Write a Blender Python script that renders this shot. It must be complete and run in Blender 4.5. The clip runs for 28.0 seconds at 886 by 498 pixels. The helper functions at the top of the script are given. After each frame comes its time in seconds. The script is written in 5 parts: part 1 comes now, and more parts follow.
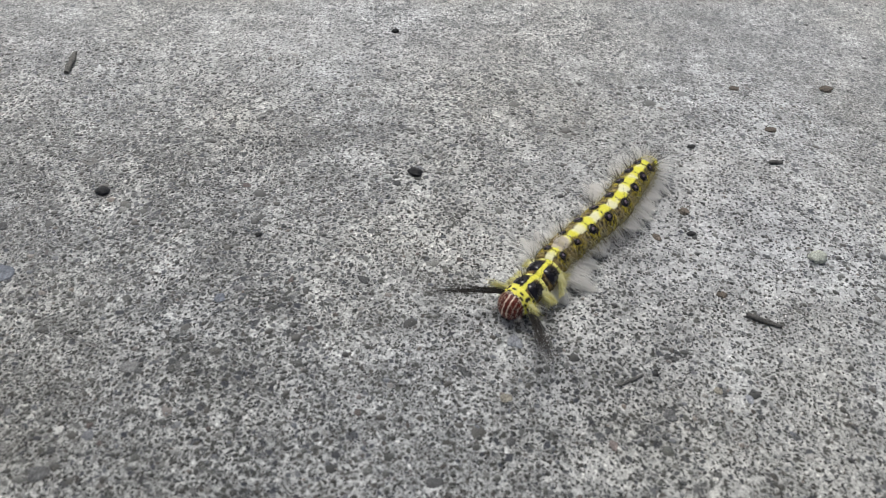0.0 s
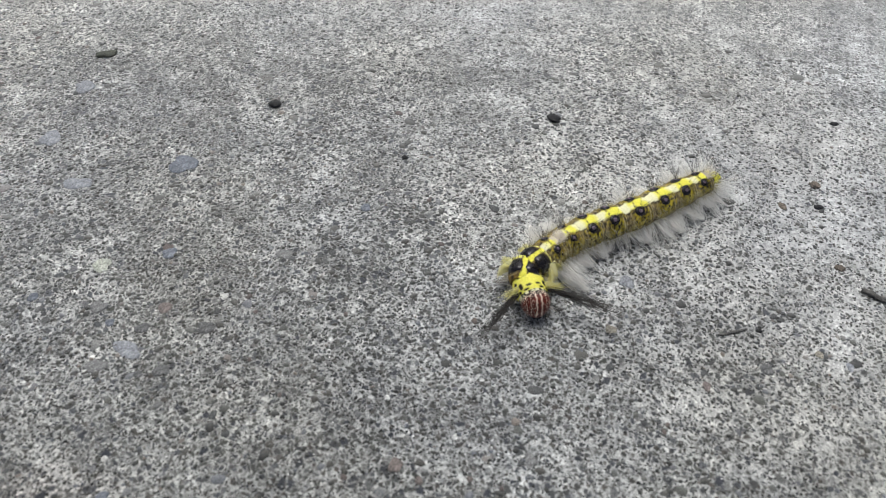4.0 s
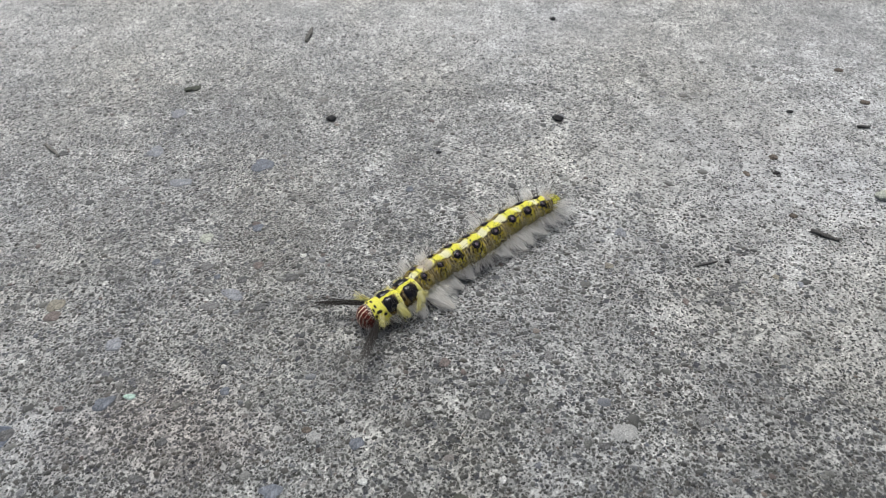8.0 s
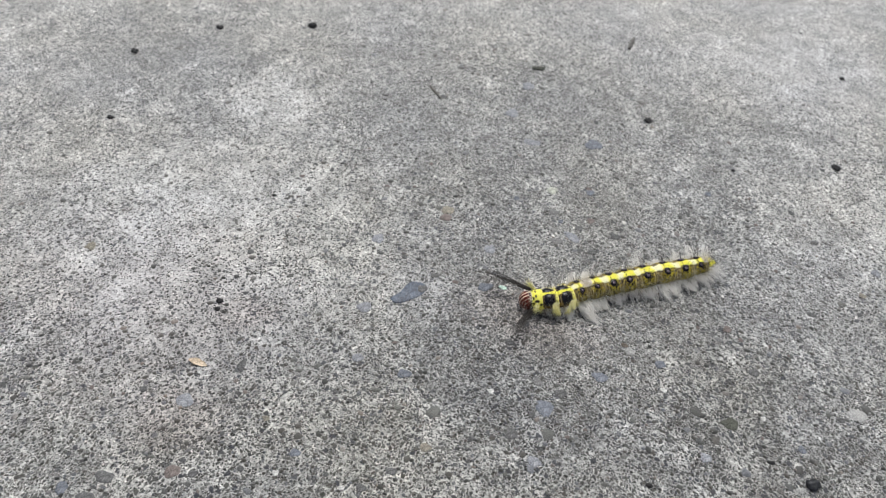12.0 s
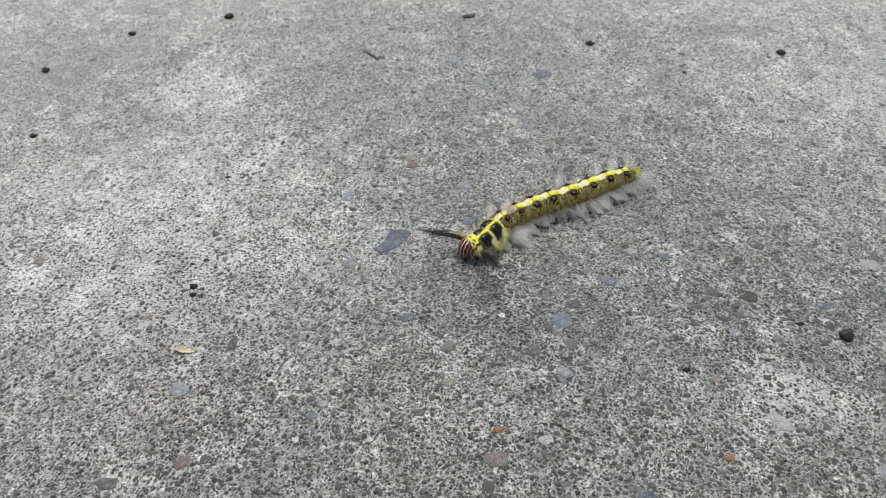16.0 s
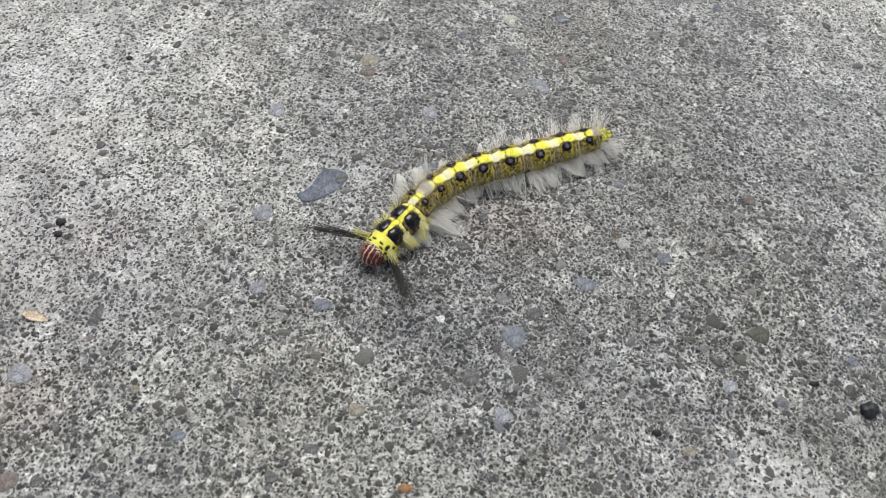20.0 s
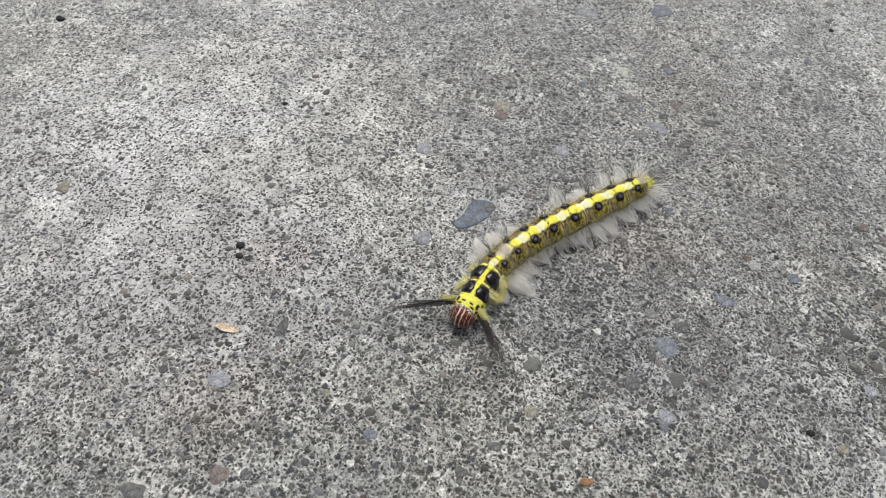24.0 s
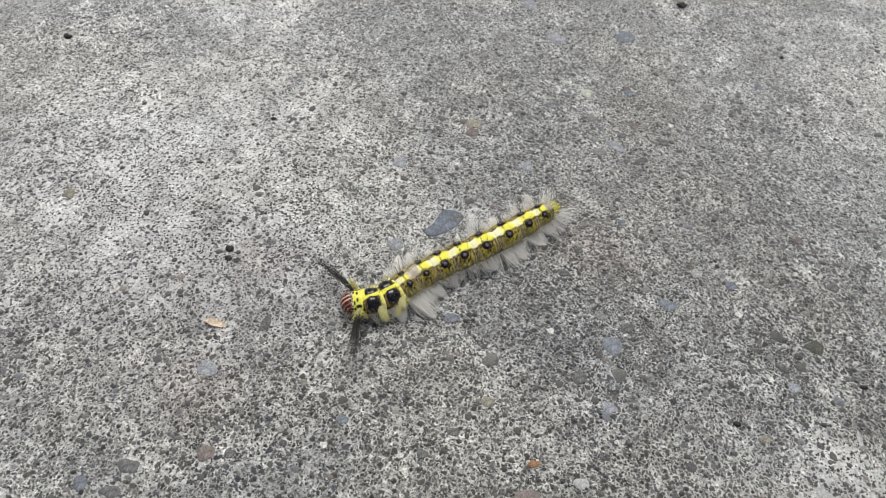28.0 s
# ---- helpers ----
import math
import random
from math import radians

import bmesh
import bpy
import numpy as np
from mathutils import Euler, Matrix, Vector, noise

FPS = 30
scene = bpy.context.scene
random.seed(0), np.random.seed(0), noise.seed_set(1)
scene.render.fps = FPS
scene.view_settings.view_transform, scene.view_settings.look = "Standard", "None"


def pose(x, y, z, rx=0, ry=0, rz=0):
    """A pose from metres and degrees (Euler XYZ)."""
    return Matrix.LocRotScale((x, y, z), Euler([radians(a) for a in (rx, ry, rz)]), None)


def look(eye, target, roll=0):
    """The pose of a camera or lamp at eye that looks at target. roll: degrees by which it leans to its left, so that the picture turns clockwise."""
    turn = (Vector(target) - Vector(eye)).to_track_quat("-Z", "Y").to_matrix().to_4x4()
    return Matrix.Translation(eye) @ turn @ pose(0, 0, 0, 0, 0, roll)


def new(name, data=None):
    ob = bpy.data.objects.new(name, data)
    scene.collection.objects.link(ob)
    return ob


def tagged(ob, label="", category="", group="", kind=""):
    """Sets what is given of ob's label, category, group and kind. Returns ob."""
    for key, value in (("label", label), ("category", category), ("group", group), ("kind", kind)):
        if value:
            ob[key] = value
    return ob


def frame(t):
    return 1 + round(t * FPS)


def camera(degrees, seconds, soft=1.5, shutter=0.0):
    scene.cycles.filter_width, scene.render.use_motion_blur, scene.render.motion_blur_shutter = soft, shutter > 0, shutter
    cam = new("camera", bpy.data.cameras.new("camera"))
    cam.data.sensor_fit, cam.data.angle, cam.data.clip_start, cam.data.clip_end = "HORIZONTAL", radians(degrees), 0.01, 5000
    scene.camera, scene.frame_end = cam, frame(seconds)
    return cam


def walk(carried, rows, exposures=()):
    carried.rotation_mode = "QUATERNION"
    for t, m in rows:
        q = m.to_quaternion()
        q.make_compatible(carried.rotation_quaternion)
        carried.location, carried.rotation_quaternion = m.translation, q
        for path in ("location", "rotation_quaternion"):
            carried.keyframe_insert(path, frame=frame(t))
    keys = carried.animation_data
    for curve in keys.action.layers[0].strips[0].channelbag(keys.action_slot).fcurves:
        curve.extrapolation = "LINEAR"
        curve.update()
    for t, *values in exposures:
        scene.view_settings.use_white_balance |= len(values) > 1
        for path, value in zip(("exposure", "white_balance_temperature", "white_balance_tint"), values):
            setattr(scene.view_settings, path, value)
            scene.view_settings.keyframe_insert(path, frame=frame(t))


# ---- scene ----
# the camera's path: seconds, eye and target in centimetres, roll
PATH = [
    (0, (8.072, 3.075, 10.935), (7.999, 4.491, 9.524), 3.6),
    (0.5, (8.278, 3.079, 11.43), (8.137, 4.444, 9.976), 3.8),
    (1, (8.231, 3.237, 11.824), (8.011, 4.57, 10.349), 3.5),
    (1.5, (8.835, 2.518, 12.133), (8.527, 3.827, 10.653), 2.4),
    (2, (7.857, 1.787, 12.244), (7.49, 3.072, 10.756), 1.1),
    (2.5, (7.502, 1.442, 12.176), (7.098, 2.718, 10.69), 0.8),
    (3, (7.733, 1.557, 12.13), (7.332, 2.834, 10.644), 1.3),
    (3.5, (8.098, 1.714, 11.759), (7.713, 2.999, 10.276), 1.6),
    (4, (8.187, 1.658, 11.408), (7.818, 2.944, 9.922), 1.7),
    (4.5, (8.141, 1.515, 11.051), (7.78, 2.796, 9.559), 1.7),
    (6.5, (8.664, -0.64, 12.132), (8.279, 0.676, 10.676), -0.3),
    (7, (9.234, -1.521, 12.367), (8.812, -0.178, 10.946), -1.4),
    (7.5, (9.383, -2.329, 12.474), (8.94, -0.955, 11.09), -2.1),
    (8, (9.254, -2.608, 12.589), (8.789, -1.223, 11.222), -2.6),
    (8.5, (8.923, -3.773, 12.739), (8.42, -2.395, 11.379), -2.5),
    (9, (7.875, -5.661, 12.632), (7.304, -4.307, 11.275), -2.1),
    (9.5, (7.575, -6.858, 12.258), (6.921, -5.533, 10.911), -3.0),
    (10, (7.682, -7.795, 12.515), (6.935, -6.502, 11.184), -3.6),
    (10.5, (9.349, -6.718, 13.33), (8.4, -5.543, 12.019), -4.0),
    (11, (9.274, -6.131, 12.758), (8.177, -5.128, 11.42), -1.3),
    (11.2, (8.6, -6.2, 13.4), (7.519, -5.26, 12.004), -0.4),
    (11.5, (7.951, -6.585, 14.945), (6.925, -5.664, 13.496), 0.9),
    (11.7, (7.7, -8.0, 13.8), (6.781, -6.965, 12.356), 2.9),
    (12, (6.229, -9.346, 16.651), (5.498, -8.156, 15.22), 4.2),
    (12.5, (5.396, -10.595, 15.909), (4.785, -9.296, 14.516), 4.7),
    (14.5, (7.007, -10.726, 14.629), (6.402, -9.401, 13.259), -1.5),
    (15, (6.381, -10.964, 14.391), (5.766, -9.657, 13.009), -2.2),
    (15.5, (5.996, -10.821, 14.293), (5.379, -9.52, 12.905), -2.6),
    (16, (5.689, -10.714, 14.12), (5.07, -9.408, 12.739), -2.8),
    (16.5, (5.712, -10.68, 14.0), (5.104, -9.361, 12.625), -2.5),
    (17, (6.354, -10.522, 13.811), (5.755, -9.192, 12.442), -2.1),
    (17.5, (6.597, -9.395, 13.617), (6.004, -8.071, 12.24), -1.1),
    (18, (7.023, -7.135, 13.408), (6.439, -5.896, 11.951), -0.5),
    (18.5, (5.869, -5.069, 13.337), (5.333, -3.959, 11.762), 0.9),
    (19, (4.957, -4.457, 13.456), (4.458, -3.439, 11.808), 2.0),
    (19.5, (4.478, -4.463, 13.427), (4.01, -3.521, 11.726), 3.0),
    (20, (4.445, -4.61, 13.307), (3.989, -3.704, 11.583), 3.3),
    (20.5, (3.964, -4.726, 13.558), (3.526, -3.823, 11.828), 3.7),
    (21, (3.549, -5.356, 13.609), (3.123, -4.464, 11.87), 3.9),
    (21.5, (2.88, -5.519, 13.401), (2.46, -4.631, 11.659), 4.4),
    (23.5, (2.741, -7.588, 14.014), (2.227, -6.519, 12.404), 3.2),
    (24, (2.385, -7.761, 13.763), (1.848, -6.71, 12.148), 3.0),
    (24.5, (2.815, -8.154, 13.831), (2.297, -7.093, 12.216), 3.8),
    (25, (3.365, -7.888, 13.811), (2.856, -6.833, 12.19), 3.8),
    (25.5, (3.757, -7.818, 13.749), (3.251, -6.769, 12.123), 3.6),
    (26, (3.431, -8.211, 13.845), (2.925, -7.163, 12.218), 3.6),
    (26.5, (3.116, -8.946, 13.969), (2.587, -7.898, 12.35), 3.2),
    (27, (2.94, -8.825, 14.27), (2.395, -7.774, 12.658), 3.1),
    (27.5, (3.918, -8.369, 15.286), (3.368, -7.307, 13.683), 3.3),
    (28, (3.402, -8.339, 15.165), (2.866, -7.274, 13.56), 4.1),
]
cam = camera(60.8, 28.0, soft=0.75)
cam.data.dof.use_dof, cam.data.dof.focus_distance, cam.data.dof.aperture_fstop = True, 0.178, 29.0
walk(cam, [(t, look([a * 0.01 for a in eye], [a * 0.01 for a in target], roll)) for t, eye, target, roll in PATH], exposures=[(0, -0.44, 6040, 4), (2, -0.32, 5990, 3), (4, -0.28, 5990, 3), (7, -0.35, 5990, 3), (10, -0.36, 6080, 5), (12, -0.22, 6040, 4), (16, -0.33, 6020, 2), (20, -0.18, 6060, 3), (24, -0.23, 6130, 3), (28, -0.22, 6130, 3)])

# overcast daylight
world = bpy.data.worlds.new("sky")
scene.world = world
world.use_nodes = True
sky = world.node_tree.nodes.new("ShaderNodeTexSky")
sky.sky_type, sky.sun_disc = "NISHITA", False
sky.sun_elevation, sky.sun_rotation = radians(69), radians(-27)
sky.air_density, sky.dust_density, sky.ozone_density = 0.4, 9.0, 0.3
background = world.node_tree.nodes["Background"]
background.inputs["Strength"].default_value = 0.125
world.node_tree.links.new(sky.outputs["Color"], background.inputs["Color"])
sun = new("sun", bpy.data.lights.new("sun", "SUN"))
sun.data.energy, sun.data.angle, sun.data.color = 1.5, radians(36), (1.0, 0.97, 0.93)
sun.matrix_world = look((0, 0, 3), (0.52, -1.01, 0))  # the light falls from the far side of the slab

# the caterpillar's crawl: seconds, the way its head faces, way and rise of its right and left hair pencils, then x, y in centimetres of head and ten stations down its back
GAIT = [(0, -124, -164, 8, -73, 8, 8.93, 12.41, 9.24, 12.74, 9.5, 13.17, 9.7, 13.62, 10.0, 14.05, 10.32, 14.47, 10.66, 14.89, 11.02, 15.37, 11.27, 15.89, 11.5, 16.32, 11.7, 16.68),
        (0.5, -134, -186, -12, -88, 8, 8.35, 11.9, 8.74, 12.38, 9.0, 12.78, 9.24, 13.17, 9.51, 13.59, 9.81, 14.01, 10.14, 14.4, 10.5, 14.84, 10.85, 15.35, 11.14, 15.84, 11.4, 16.28),
        (1, -120, -160, 8, -93, 8, 7.92, 11.46, 8.22, 12.03, 8.5, 12.39, 8.76, 12.75, 9.04, 13.14, 9.36, 13.56, 9.7, 13.96, 10.07, 14.4, 10.45, 14.92, 10.78, 15.4, 11.07, 15.85),
        (1.5, -143, -189, -14, -97, 7, 7.23, 11.45, 7.68, 11.8, 7.99, 12.15, 8.31, 12.47, 8.65, 12.8, 9.0, 13.18, 9.33, 13.58, 9.73, 14.03, 10.09, 14.55, 10.43, 15.01, 10.72, 15.44),
        (2, -153, -189, -3, -111, 8, 6.67, 11.33, 7.22, 11.52, 7.54, 11.88, 7.86, 12.24, 8.21, 12.59, 8.59, 12.96, 8.97, 13.31, 9.4, 13.71, 9.78, 14.2, 10.1, 14.68, 10.38, 15.1),
        (2.5, -135, -193, -3, -74, 32, 6.7, 11.08, 7.17, 11.16, 7.31, 11.61, 7.59, 12.0, 7.93, 12.35, 8.3, 12.73, 8.67, 13.11, 9.09, 13.5, 9.49, 13.94, 9.85, 14.38, 10.17, 14.78),
        (3, -90, -143, 21, -29, 18, 7.19, 10.58, 7.11, 11.06, 7.25, 11.45, 7.44, 11.83, 7.73, 12.21, 8.09, 12.61, 8.46, 12.95, 8.92, 13.34, 9.35, 13.82, 9.74, 14.28, 10.09, 14.66),
        (3.5, -97, -141, 39, -23, 8, 7.17, 10.71, 6.88, 11.38, 7.26, 11.48, 7.46, 11.77, 7.7, 12.15, 8.05, 12.54, 8.43, 12.91, 8.88, 13.31, 9.32, 13.79, 9.72, 14.25, 10.07, 14.64),
        (4, -61, -105, 8, -9, 4, 7.48, 10.48, 6.95, 11.09, 7.26, 11.39, 7.46, 11.74, 7.71, 12.13, 8.04, 12.53, 8.42, 12.9, 8.87, 13.31, 9.31, 13.79, 9.71, 14.24, 10.07, 14.63),
        (4.5, -93, -126, 8, -47, -3, 7.12, 10.07, 7.02, 10.77, 7.23, 11.18, 7.41, 11.59, 7.66, 12.01, 7.98, 12.44, 8.36, 12.83, 8.78, 13.25, 9.2, 13.74, 9.6, 14.18, 9.98, 14.53),
        (5, -92, -131, 5, -45, 3, 6.74, 9.78, 6.84, 10.46, 7.03, 10.89, 7.23, 11.31, 7.47, 11.73, 7.76, 12.16, 8.1, 12.58, 8.5, 13.04, 8.95, 13.54, 9.37, 13.99, 9.75, 14.37),
        (5.5, -90, -137, 3, -44, 8, 6.35, 9.45, 6.53, 10.1, 6.73, 10.53, 6.94, 10.94, 7.17, 11.36, 7.44, 11.8, 7.75, 12.25, 8.14, 12.73, 8.58, 13.24, 9.01, 13.69, 9.39, 14.08),
        (6, -88, -142, 0, -42, 13, 5.99, 9.04, 6.17, 9.69, 6.39, 10.12, 6.59, 10.52, 6.8, 10.95, 7.05, 11.4, 7.34, 11.86, 7.71, 12.35, 8.15, 12.87, 8.58, 13.32, 8.96, 13.71),
        (6.5, -87, -147, -3, -41, 19, 5.76, 8.6, 5.82, 9.31, 6.06, 9.69, 6.24, 10.08, 6.41, 10.51, 6.63, 10.98, 6.9, 11.44, 7.26, 11.93, 7.69, 12.44, 8.11, 12.89, 8.49, 13.27),
        (7, -79, -127, 37, -9, 18, 5.86, 8.38, 5.52, 9.03, 5.82, 9.26, 5.9, 9.62, 6.02, 10.09, 6.23, 10.55, 6.49, 10.99, 6.83, 11.48, 7.23, 11.99, 7.64, 12.42, 8.01, 12.8),
        (7.5, -118, -176, 7, -64, 30, 5.0, 7.91, 5.28, 8.33, 5.42, 8.74, 5.51, 9.17, 5.67, 9.61, 5.87, 10.06, 6.13, 10.5, 6.45, 11.0, 6.81, 11.54, 7.21, 12.02, 7.55, 12.4),
        (8, -129, -167, -3, -84, 7, 4.12, 7.32, 4.46, 7.74, 4.73, 8.17, 4.88, 8.6, 5.14, 9.05, 5.43, 9.48, 5.75, 9.91, 6.06, 10.45, 6.35, 11.0, 6.66, 11.43, 6.98, 11.8),
        (8.5, -111, -154, -3, -68, 18, 3.88, 6.57, 4.11, 7.07, 4.25, 7.51, 4.38, 7.97, 4.6, 8.44, 4.89, 8.89, 5.23, 9.29, 5.55, 9.79, 5.88, 10.35, 6.21, 10.84, 6.52, 11.26),
        (9, -125, -157, 7, -80, 8, 3.44, 6.01, 3.77, 6.42, 3.9, 6.87, 4.0, 7.33, 4.16, 7.81, 4.4, 8.26, 4.69, 8.69, 5.05, 9.17, 5.43, 9.72, 5.79, 10.24, 6.09, 10.69),
        (9.5, -146, -176, 7, -98, 8, 2.54, 5.59, 3.04, 5.74, 3.28, 6.17, 3.42, 6.61, 3.58, 7.08, 3.81, 7.54, 4.12, 7.98, 4.51, 8.44, 4.91, 8.98, 5.27, 9.5, 5.59, 9.93),
        (10, -137, -165, 7, -87, 18, 1.86, 4.77, 2.34, 5.04, 2.56, 5.46, 2.73, 5.92, 2.96, 6.4, 3.24, 6.87, 3.58, 7.28, 3.99, 7.7, 4.37, 8.21, 4.7, 8.69, 5.01, 9.12),
        (10.5, -105, -177, 6, -82, 22, 1.74, 4.46, 2.1, 4.61, 2.25, 5.02, 2.38, 5.44, 2.61, 5.88, 2.88, 6.35, 3.21, 6.8, 3.59, 7.27, 4.03, 7.74, 4.39, 8.16, 4.71, 8.57),
        (11, -78, -168, -3, -77, 25, 2.15, 4.25, 2.15, 4.43, 2.2, 4.84, 2.28, 5.27, 2.5, 5.72, 2.75, 6.19, 3.12, 6.62, 3.52, 7.07, 3.93, 7.57, 4.3, 8.05, 4.63, 8.46),
        (11.5, -108, -181, 7, -72, 29, 1.45, 4.21, 1.87, 4.41, 2.08, 4.82, 2.25, 5.24, 2.49, 5.65, 2.76, 6.1, 3.1, 6.52, 3.46, 6.98, 3.87, 7.51, 4.25, 8.01, 4.59, 8.42),
        (12, -135, -167, 7, -89, 8, 0.97, 4.0, 1.48, 4.33, 1.77, 4.7, 2.0, 5.11, 2.29, 5.52, 2.61, 5.93, 2.92, 6.34, 3.29, 6.81, 3.7, 7.33, 4.09, 7.79, 4.41, 8.22),
        (12.5, -141, -177, 7, -91, 7, 0.68, 3.69, 1.13, 4.14, 1.42, 4.51, 1.66, 4.9, 1.95, 5.31, 2.3, 5.7, 2.64, 6.1, 3.02, 6.57, 3.43, 7.09, 3.78, 7.6, 4.06, 8.06),
        (13, -133, -172, 7, -76, 10, 0.46, 3.32, 0.83, 3.86, 1.1, 4.24, 1.37, 4.61, 1.65, 5.0, 1.98, 5.4, 2.32, 5.81, 2.71, 6.28, 3.11, 6.81, 3.46, 7.31, 3.76, 7.76),
        (13.5, -126, -168, 7, -62, 13, 0.28, 2.96, 0.61, 3.51, 0.86, 3.92, 1.09, 4.3, 1.36, 4.69, 1.68, 5.1, 2.02, 5.51, 2.41, 5.98, 2.82, 6.5, 3.18, 6.99, 3.5, 7.43),
        (14, -119, -164, 7, -47, 16, 0.16, 2.71, 0.53, 3.16, 0.67, 3.61, 0.85, 4.03, 1.1, 4.44, 1.42, 4.85, 1.77, 5.25, 2.17, 5.7, 2.58, 6.22, 2.96, 6.71, 3.29, 7.13),
        (14.5, -112, -160, 7, -33, 19, 0.15, 2.65, 0.56, 2.9, 0.54, 3.37, 0.66, 3.85, 0.92, 4.27, 1.24, 4.69, 1.61, 5.08, 2.02, 5.52, 2.44, 6.03, 2.8, 6.53, 3.16, 6.94),
        (15, -117, -175, 7, -44, 29, 0.08, 2.64, 0.52, 2.86, 0.5, 3.34, 0.62, 3.82, 0.88, 4.24, 1.2, 4.66, 1.56, 5.07, 1.99, 5.51, 2.41, 6.02, 2.77, 6.52, 3.14, 6.93),
        (15.5, -107, -170, 7, -37, 19, 0.11, 2.59, 0.5, 2.88, 0.49, 3.35, 0.62, 3.83, 0.89, 4.25, 1.2, 4.67, 1.56, 5.08, 1.99, 5.52, 2.43, 6.02, 2.8, 6.51, 3.15, 6.92),
        (16, -107, -167, 7, -43, 19, 0.11, 2.57, 0.44, 2.92, 0.49, 3.37, 0.63, 3.83, 0.9, 4.24, 1.21, 4.67, 1.57, 5.08, 2.0, 5.52, 2.43, 6.03, 2.8, 6.51, 3.16, 6.91),
        (16.5, -107, -176, 7, -36, 19, 0.06, 2.61, 0.38, 2.96, 0.49, 3.39, 0.63, 3.83, 0.9, 4.24, 1.2, 4.66, 1.56, 5.07, 1.98, 5.52, 2.42, 6.02, 2.8, 6.5, 3.15, 6.92),
        (17, -105, -172, 7, -38, 18, 0.11, 2.56, 0.34, 2.95, 0.49, 3.36, 0.63, 3.81, 0.89, 4.23, 1.2, 4.66, 1.55, 5.08, 1.98, 5.53, 2.42, 6.03, 2.79, 6.5, 3.16, 6.91),
        (17.5, -107, -174, 7, -36, 19, 0.16, 2.58, 0.5, 2.91, 0.49, 3.36, 0.62, 3.83, 0.88, 4.24, 1.19, 4.66, 1.55, 5.07, 1.96, 5.53, 2.4, 6.04, 2.78, 6.51, 3.13, 6.91),
        (18, -102, -171, 6, -23, 28, 0.07, 2.6, 0.49, 2.79, 0.45, 3.25, 0.59, 3.73, 0.85, 4.15, 1.17, 4.6, 1.54, 5.03, 1.95, 5.5, 2.38, 5.98, 2.76, 6.44, 3.11, 6.83),
        (18.5, -103, -169, 9, -32, 19, -0.05, 2.12, 0.18, 2.63, 0.3, 3.08, 0.44, 3.53, 0.69, 3.96, 0.97, 4.41, 1.29, 4.89, 1.71, 5.36, 2.18, 5.79, 2.58, 6.22, 2.95, 6.62),
        (19, -96, -162, 7, -32, 20, -0.0, 1.88, 0.07, 2.44, 0.16, 2.87, 0.24, 3.32, 0.45, 3.76, 0.73, 4.21, 1.08, 4.64, 1.52, 5.1, 1.97, 5.59, 2.35, 6.05, 2.69, 6.45),
        (19.5, -70, -139, 8, -1, 18, 0.28, 1.77, 0.09, 2.3, 0.15, 2.67, 0.19, 3.09, 0.36, 3.53, 0.61, 3.99, 0.91, 4.44, 1.3, 4.94, 1.76, 5.4, 2.17, 5.82, 2.55, 6.2),
        (20, -100, -156, 8, -39, 8, -0.13, 1.4, -0.04, 1.94, 0.06, 2.38, 0.07, 2.84, 0.2, 3.31, 0.4, 3.8, 0.72, 4.26, 1.13, 4.72, 1.59, 5.21, 1.99, 5.69, 2.34, 6.11),
        (20.5, -115, -166, -11, -62, 7, -0.67, 1.05, -0.39, 1.6, -0.24, 2.09, -0.13, 2.55, 0.05, 3.02, 0.29, 3.51, 0.57, 4.0, 0.92, 4.52, 1.32, 5.05, 1.69, 5.5, 2.04, 5.89),
        (21, -142, -191, -15, -84, 8, -1.19, 0.91, -0.72, 1.32, -0.49, 1.78, -0.35, 2.24, -0.17, 2.72, 0.04, 3.22, 0.32, 3.71, 0.68, 4.21, 1.07, 4.73, 1.41, 5.23, 1.73, 5.67),
        (21.5, -143, -180, -11, -87, 8, -1.24, 0.97, -0.76, 1.28, -0.53, 1.72, -0.39, 2.16, -0.21, 2.63, 0.0, 3.12, 0.27, 3.6, 0.61, 4.11, 1.0, 4.65, 1.33, 5.16, 1.65, 5.59),
        (22, -130, -169, -6, -74, 8, -1.21, 0.75, -0.82, 1.21, -0.63, 1.63, -0.46, 2.05, -0.28, 2.49, -0.06, 2.96, 0.19, 3.44, 0.51, 3.97, 0.88, 4.53, 1.24, 5.04, 1.55, 5.48),
        (22.5, -116, -158, -1, -61, 8, -1.12, 0.43, -0.89, 1.04, -0.72, 1.47, -0.55, 1.89, -0.37, 2.32, -0.16, 2.79, 0.08, 3.27, 0.39, 3.8, 0.75, 4.37, 1.11, 4.88, 1.43, 5.32),
        (23, -103, -147, 3, -49, 8, -0.99, 0.14, -0.94, 0.81, -0.79, 1.25, -0.65, 1.68, -0.48, 2.11, -0.28, 2.58, -0.05, 3.06, 0.24, 3.6, 0.6, 4.17, 0.96, 4.67, 1.27, 5.1),
        (23.5, -89, -136, 8, -36, 8, -0.88, -0.06, -0.93, 0.56, -0.84, 0.99, -0.75, 1.42, -0.6, 1.87, -0.41, 2.35, -0.18, 2.84, 0.11, 3.38, 0.45, 3.95, 0.79, 4.42, 1.07, 4.85),
        (24, -92, -136, 8, -41, 8, -0.89, -0.31, -0.89, 0.27, -0.88, 0.7, -0.83, 1.13, -0.72, 1.59, -0.54, 2.08, -0.31, 2.58, -0.02, 3.11, 0.31, 3.69, 0.63, 4.22, 0.9, 4.69),
